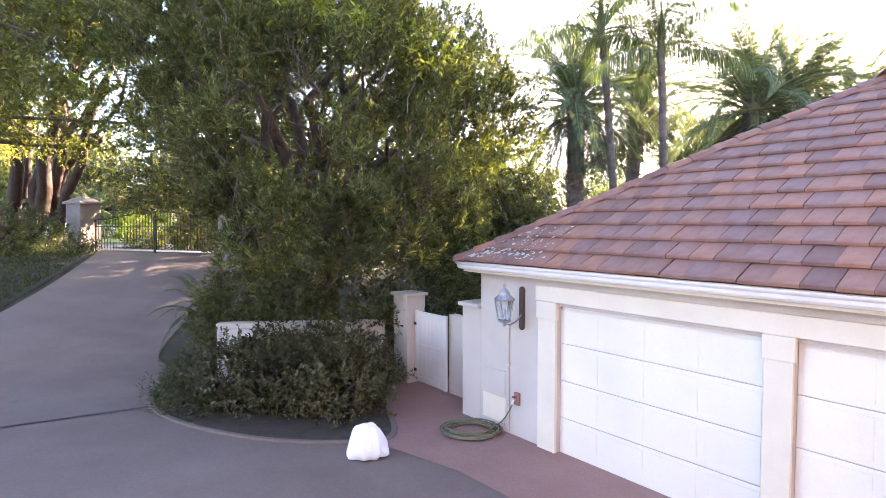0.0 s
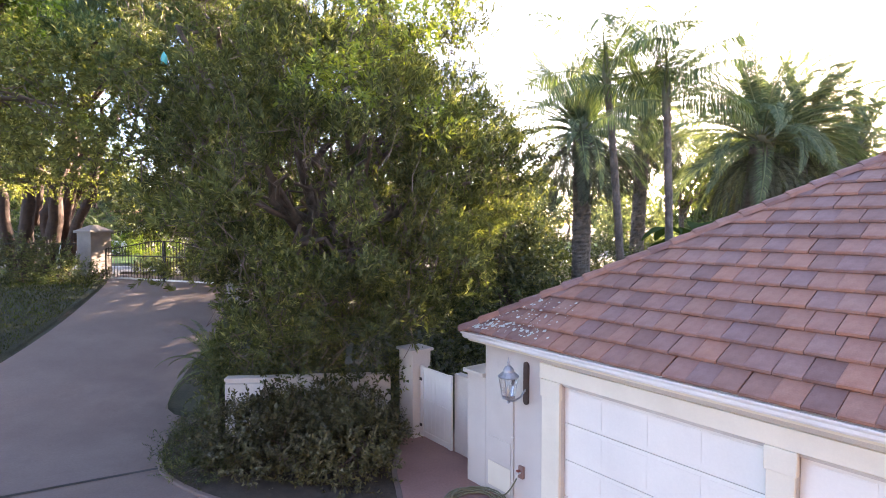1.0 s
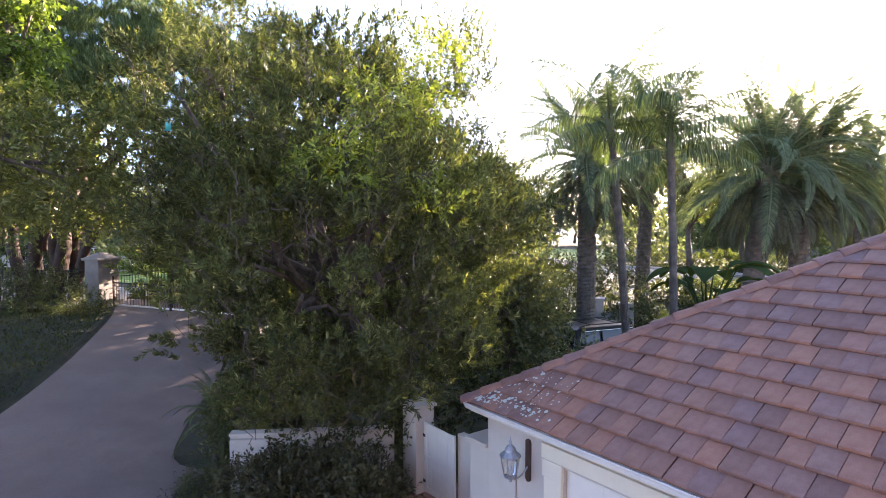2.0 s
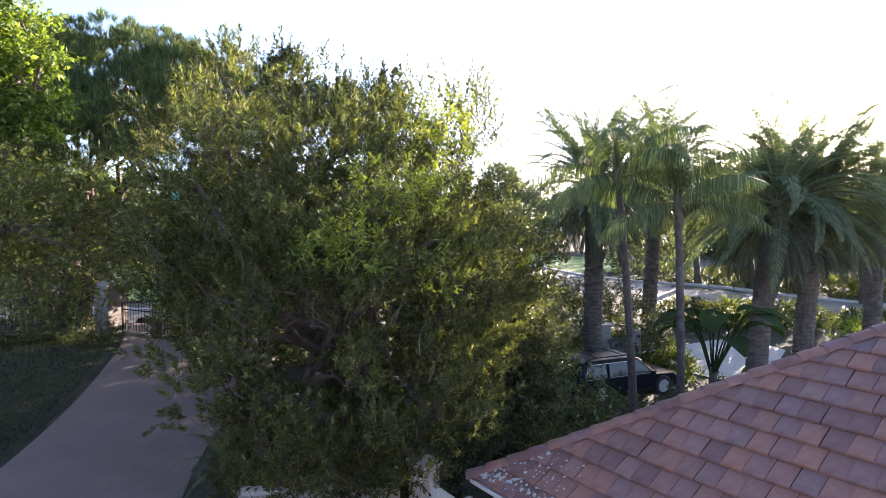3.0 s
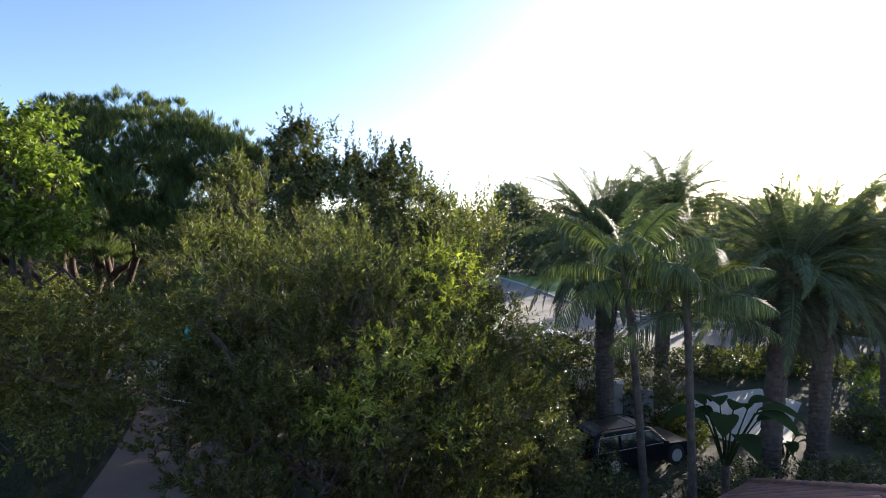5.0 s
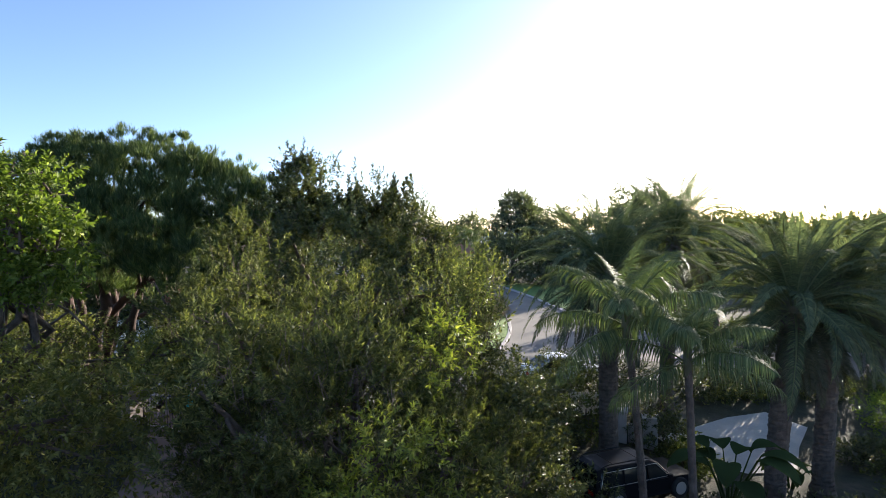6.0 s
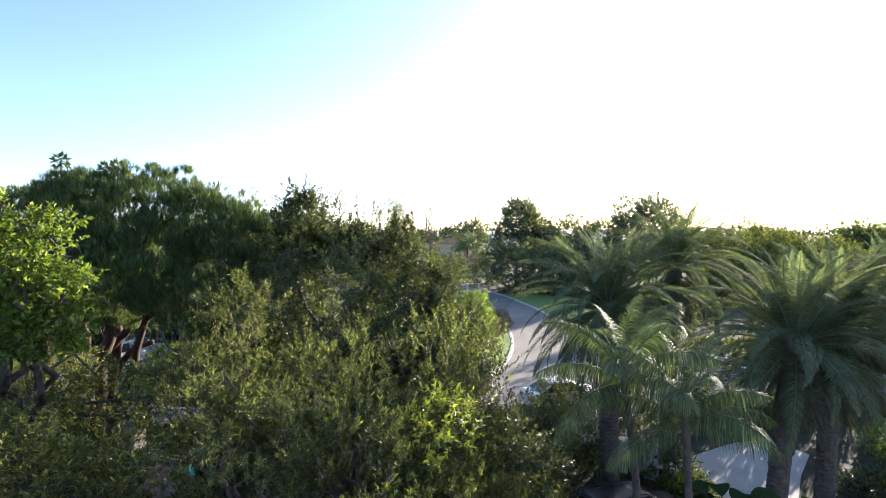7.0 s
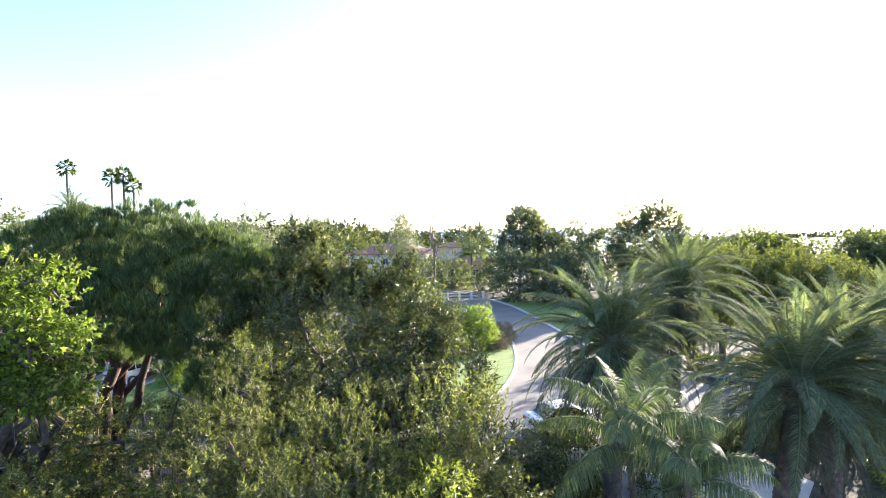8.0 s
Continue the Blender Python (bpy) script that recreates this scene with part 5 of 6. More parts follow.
def palm(name, x, y, crown_z, label, fronds, scale, r0, r1, meshes, seed, skirt=0, tilt_range=(0, 1), lean=(0, 0), group="", heart=0.45):
    rng = np.random.default_rng(seed)
    z = float(ground_z(x, y)) - 0.05
    ob = thing(name, pose(x, y, z), label, "palm tree", group)
    h = crown_z - z
    part("trunk", palm_trunk(h, r0, r1, seed=seed, lean=lean), M_PALMBARK, ob, smooth=False)
    top = Vector((lean[0], lean[1], h))
    part("heart", lathe(bmesh.new(), [(r1 * 0.9, h - 0.55), (r1 * 1.35, h - 0.25), (r1 * 1.1, h + 0.15), (r1 * 0.35, h + heart)], 10, (lean[0], lean[1])), M_PALMDEAD, ob)
    for i in range(fronds):
        f = tilt_range[0] + (tilt_range[1] - tilt_range[0]) * ((i + 0.5) / fronds) ** 0.85
        k = min(len(meshes) - 1, int(f * len(meshes)))
        az = i * 2.39996 + rng.normal() * 0.15
        o = new("frond", meshes[k])
        o.parent = ob
        s = scale * (0.88 + 0.22 * rng.random()) * (0.8 if k == 0 else 1.0)
        off = Vector((math.cos(az), math.sin(az), 0)) * r1 * 0.6
        o.matrix_local = Matrix.Translation(top + off + Vector((0, 0, 0.1 - 0.35 * f))) @ Matrix.Rotation(az, 4, "Z") @ Matrix.Rotation(rng.normal() * 0.1, 4, "Y") @ Matrix.Rotation(rng.normal() * 0.25, 4, "X") @ Matrix.Scale(s, 4)
    for i in range(skirt):
        az = rng.random() * 6.283
        o = new("dead_frond", SKIRT)
        o.parent = ob
        o.matrix_local = Matrix.Translation(top + Vector((math.cos(az), math.sin(az), 0)) * r1 * 0.8 + Vector((0, 0, -0.5 - 0.5 * rng.random()))) @ Matrix.Rotation(az, 4, "Z") @ Matrix.Rotation(rng.normal() * 0.15, 4, "Y") @ Matrix.Scale(scale * (0.75 + 0.3 * rng.random()), 4)
    return ob


CAN = "mature date palm with a thick trunk and a dense arching crown"
palm("date_palm", 5.6, 23.7, 8.5, CAN, 86, 1.0, 0.4, 0.36, CANARY, 1, 34, group="date palms")
palm("date_palm", 9.6, 28.8, 9.9, CAN, 80, 1.0, 0.36, 0.34, CANARY, 2, 30, lean=(0.5, 0.2), group="date palms")
palm("date_palm", 10.6, 20.3, 7.6, CAN, 88, 1.0, 0.36, 0.34, CANARY, 3, 34, lean=(0.7, 0.1), group="date palms")
palm("date_palm", 13.3, 22.1, 8.0, CAN, 82, 1.0, 0.36, 0.34, CANARY, 4, 30, lean=(0.8, 0.5), group="date palms")
palm("date_palm", 18.6, 25.8, 8.0, CAN, 66, 1.0, 0.38, 0.34, CANARY, 5, 16, group="date palms")
KNG = "slender feather palm with a pale ringed trunk and glossy leaves"
palm("feather_palm", 4.45, 14.0, 8.2, KNG, 14, 0.98, 0.11, 0.085, KING, 6, lean=(-0.55, 0), group="feather palms", heart=0.7)
palm("feather_palm", 5.2, 13.0, 7.5, KNG, 14, 0.9, 0.1, 0.08, KING, 7, lean=(-0.15, 0.1), group="feather palms", heart=0.7)
palm("sago_palm", -5.45, 12.75, 1.2, "low sago palm with a stout trunk by the driveway", 26, 0.3, 0.17, 0.16, CANARY, 9, tilt_range=(0.15, 0.85), heart=0.2)


palm("feather_palm", -17.7, 27.6, 4.2, "young sunlit yellow-green palm behind the gate pillar", 16, 0.55, 0.09, 0.07, KING, 17, heart=0.3)

# broad-leaved plants under the palms
def banana(x, y, z_off, seed, n=9, size=1.6, bole=0.0):
    rng = np.random.default_rng(seed)
    z = float(ground_z(x, y)) + z_off
    ob = thing("bird_of_paradise", pose(x, y, z), "broad-leaved bird-of-paradise plant with dark paddle leaves", "plant")
    if bole:
        part("trunk", palm_trunk(bole + 0.1, 0.13, 0.1, 0.14, seed), M_PALMBARK, ob)
    for i in range(n):
        az = i * 2.4 + rng.normal() * 0.2
        h = size * (0.5 + 0.35 * rng.random())
        out = (0.35 + 0.4 * rng.random()) * size / 1.6
        d = Vector((math.cos(az), math.sin(az), 0))
        a, b = d * 0.08 + Vector((0, 0, bole)), d * out + Vector((0, 0, bole + h))
        part("stalk", tube(bmesh.new(), [a, a.lerp(b, 0.5) + Vector((0, 0, 0.1)), b], [0.03, 0.024, 0.016], 6), M_PADDLE, ob)
        bm = bmesh.new()
        rows_ = []
        sd = Vector((-d.y, d.x, 0))
        for k in range(9):
            f = k / 8
            w = 0.26 * math.sin(math.pi * min(0.98, 0.04 + f * 0.95)) ** 0.7 * size / 1.6
            c = b + d * (f * 0.95) * size * 0.55 + Vector((0, 0, 0.55 * f - 0.75 * f * f)) * size * 0.55
            rows_.append([bm.verts.new(c - sd * w + Vector((0, 0, 0.06 * w))), bm.verts.new(c - Vector((0, 0, 0.05))), bm.verts.new(c + sd * w + Vector((0, 0, 0.06 * w)))])
        for p, q in zip(rows_, rows_[1:]):
            bm.faces.new((p[0], p[1], q[1], q[0]))
            bm.faces.new((p[1], p[2], q[2], q[1]))
        part("leaf", bm, M_PADDLE, ob, smooth=True)
    return ob


banana(6.95, 15.4, 0, 2, 12, 2.0, 2.75)
banana(12.4, 22.6, 0, 3, 8, 1.3)


def shrub(name, lobes, mat, twigs, per, leaf, width, label, category="shrub", seed=1, rise=0.5, kind="", group="", twig=0.22, shell=0.6, stems=10):
    rng = np.random.default_rng(seed)
    cx = sum(l[0] for l in lobes) / len(lobes)
    cy = sum(l[1] for l in lobes) / len(lobes)
    z = float(ground_z(cx, cy))
    ob = thing(name, pose(cx, cy, z), label, category, group, kind)
    L = [(x - cx, y - cy, zz - z, *(r if len(r) == 3 else (r[0],) * 3)) for x, y, zz, *r in lobes]
    v, t, _ = twig_leaves(rng, L, twigs, per, leaf, width, twig, rise, 0.7, shell)
    v[:, 2] = np.maximum(v[:, 2], 0.03 + ground_z(v[:, 0] + cx, v[:, 1] + cy) - z)
    part("foliage", raw_mesh("foliage", v, t), mat, ob)
    bm = bmesh.new()
    for l in L:
        for _ in range(stems):
            a = Vector((l[0] + rng.normal() * l[3] * 0.3, l[1] + rng.normal() * l[4] * 0.3, 0))
            a.z = float(ground_z(a.x + cx, a.y + cy)) - z - 0.03
            b = Vector(l[:3]) + Vector(rng.normal(size=3)) * 0.45 * min(l[3:])
            tube(bm, branch_points(rng, a, b, 4, 0.4), [0.02, 0.016, 0.012, 0.009, 0.005], 4)
    tagged(part("stem", bm, M_BARK, ob), kind="stuff")
    return ob


shrub("garden_shrub", [(-3.7, 9.9, 0.5, 0.8, 0.8, 0.6), (-2.7, 9.5, 0.5, 0.9, 0.8, 0.62), (-1.7, 9.4, 0.5, 0.8, 0.75, 0.62), (-2.2, 10.4, 0.55, 1.0, 0.8, 0.62), (-3.3, 10.6, 0.55, 0.8, 0.7, 0.6), (-1.4, 10.1, 0.5, 0.5, 0.6, 0.55)], M_SHRUB, 2400, 9, 0.085, 0.042, "dense bronze-green shrubs in the planting bed", "shrub", 31, rise=0.9)
shrub("ground_cover", [(-4.9, 10.4, 0.1, 0.6, 0.8, 0.3), (-4.3, 9.5, 0.1, 0.6, 0.5, 0.28), (-5.1, 11.3, 0.15, 0.5, 0.7, 0.35), (-1.1, 11.3, 0.12, 0.3, 0.3, 0.4)], M_LEAF_DARK, 900, 8, 0.08, 0.02, "low dark grassy planting at the bed's edge", "plants", 32, rise=1.2)
shrub("shade_shrub", [(-3.1, 11.7, 1.2, 0.9, 0.7, 1.1), (-1.8, 11.9, 1.3, 0.9, 0.7, 1.2), (-0.6, 12.2, 1.2, 0.8, 0.7, 1.0)], M_LEAF_DARK, 1100, 9, 0.11, 0.045, "dark shrub in shade behind the garden wall", "shrub", 38)
shrub("yew_bush", [(-4.4, 12.3, 1.5, 0.9, 0.7, 1.0), (-5.0, 12.6, 0.9, 0.7, 0.6, 0.8), (-3.6, 12.6, 1.5, 0.7, 0.6, 0.8)], M_LEAF_NEAR, 1300, 10, 0.1, 0.03, "mid-green bush hanging over the garden wall", "bush", 33)
shrub("boundary_hedge", [(-13.9, 21.3, 2.3, 0.6, 0.5, 0.55), (-14.8, 21.4, 2.45, 0.8, 0.5, 0.65)] + [(-15.8 - i * 1.2, 21.7, 2.8, 0.95, 0.6, 1.1) for i in range(9)], M_LEAF_DARK, 3300, 8, 0.11, 0.045, "dark clipped hedge before the iron railing", "hedge", 34, stems=4)
shrub("gate_hedge", [(-13.6, 25.4, 2.35, 0.9, 0.6, 0.55), (-12.4, 25.2, 2.35, 0.9, 0.6, 0.55)] + [(-11.2 + 1.1 * i, 24.9 - 0.3 * i, 3.1 if i else 2.6, 0.9, 1.0, 1.7 if i else 0.9) for i in range(5)], M_LEAF_DARK, 3800, 8, 0.13, 0.055, "dense dark hedge just behind the driveway gate", "hedge", 48, stems=3, twig=0.28)
shrub("street_hedge", [(-19.6, 38.6, 3.1, 0.9, 0.9, 1.1), (-21.4, 38.8, 3.0, 1.2, 0.9, 1.0), (-23.2, 39.2, 2.9, 1.1, 0.9, 0.9)], M_HEDGE, 900, 8, 0.13, 0.05, "sunlit yellow-green bush across the street", "bush", 35, stems=4)
shrub("tall_shrub", [(-2.3, 50, 3.4, 1.8, 1.6, 2.0), (-0.6, 50.5, 3.8, 1.6, 1.5, 2.2), (-3.6, 51, 3.2, 1.5, 1.5, 1.9)], M_HEDGE, 2600, 8, 0.2, 0.08, "tall rounded light green shrub by the street bend", "shrub", 36, stems=4, twig=0.35)
shrub("low_verge_shrub", [(1.2, 53, 2.6, 1.3, 1.5, 1.2), (1.7, 55.5, 2.6, 1.2, 1.6, 1.0), (1.2, 51, 2.4, 0.9, 1.0, 0.8)], surface("dry_leaf", (0.24, 0.19, 0.115), (0.38, 0.31, 0.2), 3, 30, 0.9, 0.3), 1700, 8, 0.16, 0.06, "low tan and green verge shrubs", "shrub", 37, stems=3)
# the three tallest shrubs (2.8 to 3.0) are added to block low sun
for i, (x, y, r, h) in enumerate([(2.6, 12.6, 1.3, 1.6), (4.4, 16.5, 1.4, 1.5), (2.0, 16.0, 1.6, 2.2), (7.6, 16.2, 1.2, 1.3), (3.2, 19.4, 1.4, 1.7), (0.8, 20.5, 1.6, 2.4), (10.6, 15.2, 1.5, 1.8), (13.5, 17.2, 1.7, 2.2), (11.4, 18.2, 1.3, 1.5), (16.2, 20.2, 1.6, 2.0), (8.4, 18.4, 1.2, 1.4), (1.8, 24.6, 1.5, 3.0), (4.4, 25.2, 1.4, 2.8), (7.4, 26.2, 1.4, 2.8), (17.6, 18.5, 1.6, 1.8), (8.6, 23.4, 0.9, 1.0), (8.0, 25.0, 1.2, 1.4), (2.8, 24.2, 1.3, 1.6), (20.5, 29, 1.4, 1.6), (16.6, 24.6, 1.1, 1.0), (18.6, 24.0, 1.4, 1.2)]):
    gz = float(ground_z(x, y))
    # past x 18 a brighter leaf colour stands in for sunlight
    shrub("under_shrub", [(x, y, gz + h * 0.5, r, r * 0.9, h * 0.55), (x + r * 0.7, y + 0.4, gz + h * 0.4, r * 0.7, r * 0.7, h * 0.45)], M_HEDGE if x > 18 else M_LEAF_DARK if i % 3 else M_FAR, 340, 8, 0.16, 0.068, "green shrub beside the court, its leaf lightened as if sunlit" if x > 18 else "dark leafy shrub under the palms", "shrub", 50 + i, group="shrubs under the palms", stems=3, twig=0.3)


# ---- trees and houses further off ----
def far_tree(x, y, top, width, label, mat, seed, n=700, leaf=0.35, fork=0.35, depth=None, blobs=9, low=0.35, bark=None, shell=0.7):
    rng = np.random.default_rng(seed)
    gz = float(ground_z(x, y))
    h = top - gz
    lobes = []
    for i in range(blobs):
        f = low + (0.92 - low) * (i + 0.5) / blobs
        wr = width * 0.5 * math.sin(math.pi * min(0.95, 0.25 + 0.7 * (f - low) / (1 - low))) * (0.5 + 0.4 * rng.random())
        a = rng.random() * 6.283
        r = width * 0.25 * rng.random() ** 0.5
        lobes.append((x + r * math.cos(a), y + r * math.sin(a), gz + h * f, wr, wr, min(wr * 0.9, h * (1.02 - f))))
    tree("tree", (x, y), label, "tree", lobes, mat, int(n * 0.48), 7, leaf * 1.2, leaf * 0.55, bark or M_BARK, max(0.12, width * 0.03), 4, seed, twig=leaf * 2.2, shell=shell, fork=fork)


far_tree(5.6, 96, 17.2, 8.0, "dark conifer beyond the street", M_FAR_HAZED, 61, 3000, 0.42, 0.3, blobs=13, shell=0.8)
far_tree(20.3, 96, 12.9, 8, "dark pine in a row beyond the street", M_FAR_HAZED, 163, 1100, 0.45)
far_tree(10.5, 100, 13.8, 9, "dark pine in a row beyond the street", M_FAR_HAZED, 62, 1100, 0.5)
far_tree(15.8, 98, 13.5, 8, "dark pine in a row beyond the street", M_FAR_HAZED, 63, 1000, 0.5)
far_tree(26.2, 92, 16.9, 10.5, "rounded dark tree beyond the palms", M_FAR_HAZED, 64, 4800, 0.42, shell=0.9, low=0.25, blobs=16)
far_tree(-1.6, 128, 13.2, 7, "dark tree near the far houses", M_FAR_HAZED, 65, 800, 0.6)
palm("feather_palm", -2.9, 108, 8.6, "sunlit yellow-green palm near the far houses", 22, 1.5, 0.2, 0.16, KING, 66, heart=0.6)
far_tree(-5.6, 100, 6.8, 7, "dark shrubby tree before the far house", M_FAR_HAZED, 166, 900, 0.4, low=0.1)
far_tree(-11.5, 104, 7.4, 8, "dark shrubby tree before the far house", M_FAR_HAZED, 167, 900, 0.4, low=0.1)
far_tree(0.8, 97, 7.6, 7, "dark shrubby tree before the far house", M_FAR_HAZED, 168, 900, 0.4, low=0.1)
far_tree(5.0, 84, 9.5, 8.5, "dense dark shrubby tree by the far lawn", M_FAR_HAZED, 67, 1200, 0.4, low=0.15)
far_tree(10.0, 82, 9.0, 8, "dense dark shrubby tree by the far lawn", M_FAR_HAZED, 68, 1200, 0.4, low=0.15)
far_tree(13.0, 84, 9.5, 7.5, "dense dark shrubby tree by the far lawn", M_FAR_HAZED, 69, 1000, 0.4, low=0.15)
rngk = np.random.default_rng(33)
tree("birch_tree", (-10.6, 72), "airy light green birch by the bend", "tree", [(-10.6 + 1.1 * rngk.normal() * (1 - 0.06 * k), 72 + rngk.normal(), 5.6 + 0.85 * k, 1.5 - 0.06 * k, 1.5, 1.1) for k in range(12)], M_BIRCH, 1900, 6, 0.22, 0.1, M_TWIG, 0.16, 9, 70, twig=0.4, rise=0.1, shell=0.9, fork=0.55)
tree("birch_tree", (-8.7, 93), "thin bare-topped birch beyond the bend", "tree", [(-8.7 + 1.6 * rngk.normal() * (1 - 0.05 * k), 93 + rngk.normal(), 7.6 + 0.95 * k, 1.5 - 0.06 * k, 1.5, 1.1) for k in range(11)], M_FAR, 620, 5, 0.2, 0.09, M_TWIG, 0.18, 12, 71, twig=0.45, rise=0.3, shell=0.95, fork=0.6)
far_tree(-19.5, 62, 16.2, 5.0, "airy light green tree across the street", M_BIRCH, 72, 1000, 0.22, shell=0.9)
far_tree(-26.5, 62, 17.4, 6, "airy light green tree across the street", M_BIRCH, 73, 1300, 0.22, shell=0.9)
far_tree(-31, 70, 15.6, 7, "airy light green tree across the street", M_BIRCH, 74, 900, 0.35, shell=0.9)
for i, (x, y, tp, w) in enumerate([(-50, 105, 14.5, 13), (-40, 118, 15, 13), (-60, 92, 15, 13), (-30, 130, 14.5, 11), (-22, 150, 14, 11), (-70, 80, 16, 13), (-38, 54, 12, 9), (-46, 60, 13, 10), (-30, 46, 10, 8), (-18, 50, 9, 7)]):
    far_tree(x, y, tp, w, "distant leafy garden tree beyond the street", M_FAR if i % 2 else M_FAR_HAZED, 80 + i, 800, 0.55, low=0.15)
far_tree(-33, 37, 15.8, 8.5, "olive-green rounded tree past the pine", M_FAR, 75, 2600, 0.24, low=0.2, blobs=14)
# trees at x -9.5 and -5 are raised to shade the pine trunks
for i, (x, y, tp, w) in enumerate([(-27, 44, 8.5, 8), (-21.5, 46, 8.2, 8), (-14.0, 42, 8.5, 6), (-9.5, 43, 11, 8), (-5, 41, 10.4, 7), (-34, 42, 9, 8)]):
    far_tree(x, y, tp, w, "dense dark garden tree across the street", M_LEAF_DARK, 100 + i, 1100, 0.32, low=0.08, blobs=12)
# height and thickness increased to keep low sun off the driveway
shrub("property_hedge", [(-6.4 + i * 1.15, 21.2 + 0.12 * i, 3.3 if i < 5 else 2.6, 0.95, 0.9, 2.0 if i < 5 else 1.8) for i in range(9)], M_LEAF_DARK, 5400, 8, 0.15, 0.07, "dense dark hedge along the property line", "hedge", 39, stems=4, twig=0.3)
for i, (x, y) in enumerate([(15.5, 43.4), (19.5, 42.2), (23.5, 41.8), (27.5, 42.2), (32, 43), (24, 33.5), (12.2, 31.0), (15.6, 32.2), (18.8, 32.8)]):
    gz = float(ground_z(x, y))
    shrub("street_shrub", [(x, y, gz + 0.5, 1.9, 1.3, 0.7), (x + 1.4, y + 0.5, gz + 0.4, 1.3, 1.1, 0.6)], M_FAR if i % 2 else M_LEAF_DARK, 420, 8, 0.22, 0.095, "rounded green shrub along the street", "shrub", 400 + i, group="shrubs along the street", stems=3, twig=0.35)
for i, (x, y, tp, w) in enumerate([(16, 51, 6.2, 7), (40, 50, 8.0, 10)]):
    far_tree(x, y, tp, w, "leafy garden tree behind the palms", M_FAR if i % 2 else M_FAR_HAZED, 140 + i, 800, 0.36, low=0.12, blobs=10)
# tall flat-topped trees across the street, open beneath
for i, (x, y, top) in enumerate([(17.6, 42.2, 11.3), (21.2, 41.6, 11.1), (24.8, 41.0, 10.5), (28.4, 40.4, 9.5), (32.0, 40.0, 8.6)]):
    rg = np.random.default_rng(700 + i)
    crown = [(x + rg.normal() * 0.4, y - 0.8, top - 2.0, 2.4, 3.0, 1.9), (x - 1.0, y - 2.6, top - 2.4, 1.9, 1.9, 1.7), (x + 1.2, y - 2.9, top - 2.9, 1.8, 1.8, 1.6), (x, y + 1.8, top - 1.9, 2.2, 2.2, 1.8), (x + 0.3, y - 1.2, top - 4.2, 2.2, 2.6, 1.5)]
    row_tree = tree("row_tree", (x, y), "tall dense flat-topped tree across the street", "tree", crown, M_FAR, 1400, 8, 0.24, 0.095, M_BARK, 0.24, 8, 710 + i, twig=0.4, rise=0.9, shell=0.5, fork=0.5, group="trees in a row")
    shoots(row_tree, crown, 170, 14, 0.42, 0.2, 0.075, M_HEDGEDULL, 730 + i, 0.25)
shrub("street_side_hedge", [(3.7 + 1.1 * i, 28.7 + 0.1 * i, float(ground_z(3.7 + 1.1 * i, 28.7)) + 1.2, 0.85, 0.7, 1.25) for i in range(5)], M_LEAF_DARK, 1500, 8, 0.13, 0.055, "dark hedge behind the slatted fence", "hedge", 47, stems=3, twig=0.28)
rngw = np.random.default_rng(91)
woods = []
for i in range(150):
    y = 170 + 190 * rngw.random()
    u = -0.72 + 0.68 * rngw.random() if i % 3 else 0.3 + 0.5 * rngw.random()
    x = u * y
    tp = (14.0 + 3.6 * rngw.random() if u < -0.24 else 10.2 + 2.6 * rngw.random()) if u < 0 else 4.2 + 2.6 * rngw.random()
    gz = float(ground_z(x, y))
    woods.append((x, y, (gz + tp) / 2, 6.5 + 4 * rngw.random(), 5.0, (tp - gz) / 2))
shrub("far_woods", woods, M_WOODS, 5600, 7, 1.7, 1.0, "distant wooded gardens along the skyline", "woods", 92, kind="stuff", stems=1, twig=1.4, shell=0.4)
for i in range(22):
    rng_ = np.random.default_rng(300 + i)
    x = 34 + 3.4 * i + rng_.normal() * 1.5
    y = 92 - 0.9 * i + rng_.normal() * 5
    far_tree(x, y, 9.6 + 1.0 * math.sin(i * 1.3) + rng_.random() * 1.6, 9.5, "rounded scrub tree on the far bank", M_FAR if i % 3 else M_FAR_HAZED, 120 + i, 650, 0.6, low=0.1, blobs=7)
rngb = np.random.default_rng(77)
bank = [(30 + 62 * u, 56 + 30 * v, 0, 0, 0, 0) for u, v in rngb.random((46, 2))]
shrub("bank_scrub", [(x, y, float(ground_z(x, y)) + 0.7, 3.2, 3.0, 1.7) for x, y, *_ in bank], M_FAR, 3500, 7, 0.56, 0.28, "sunlit scrub covering the bank", "scrub", 78, kind="stuff", stems=1, twig=0.7)


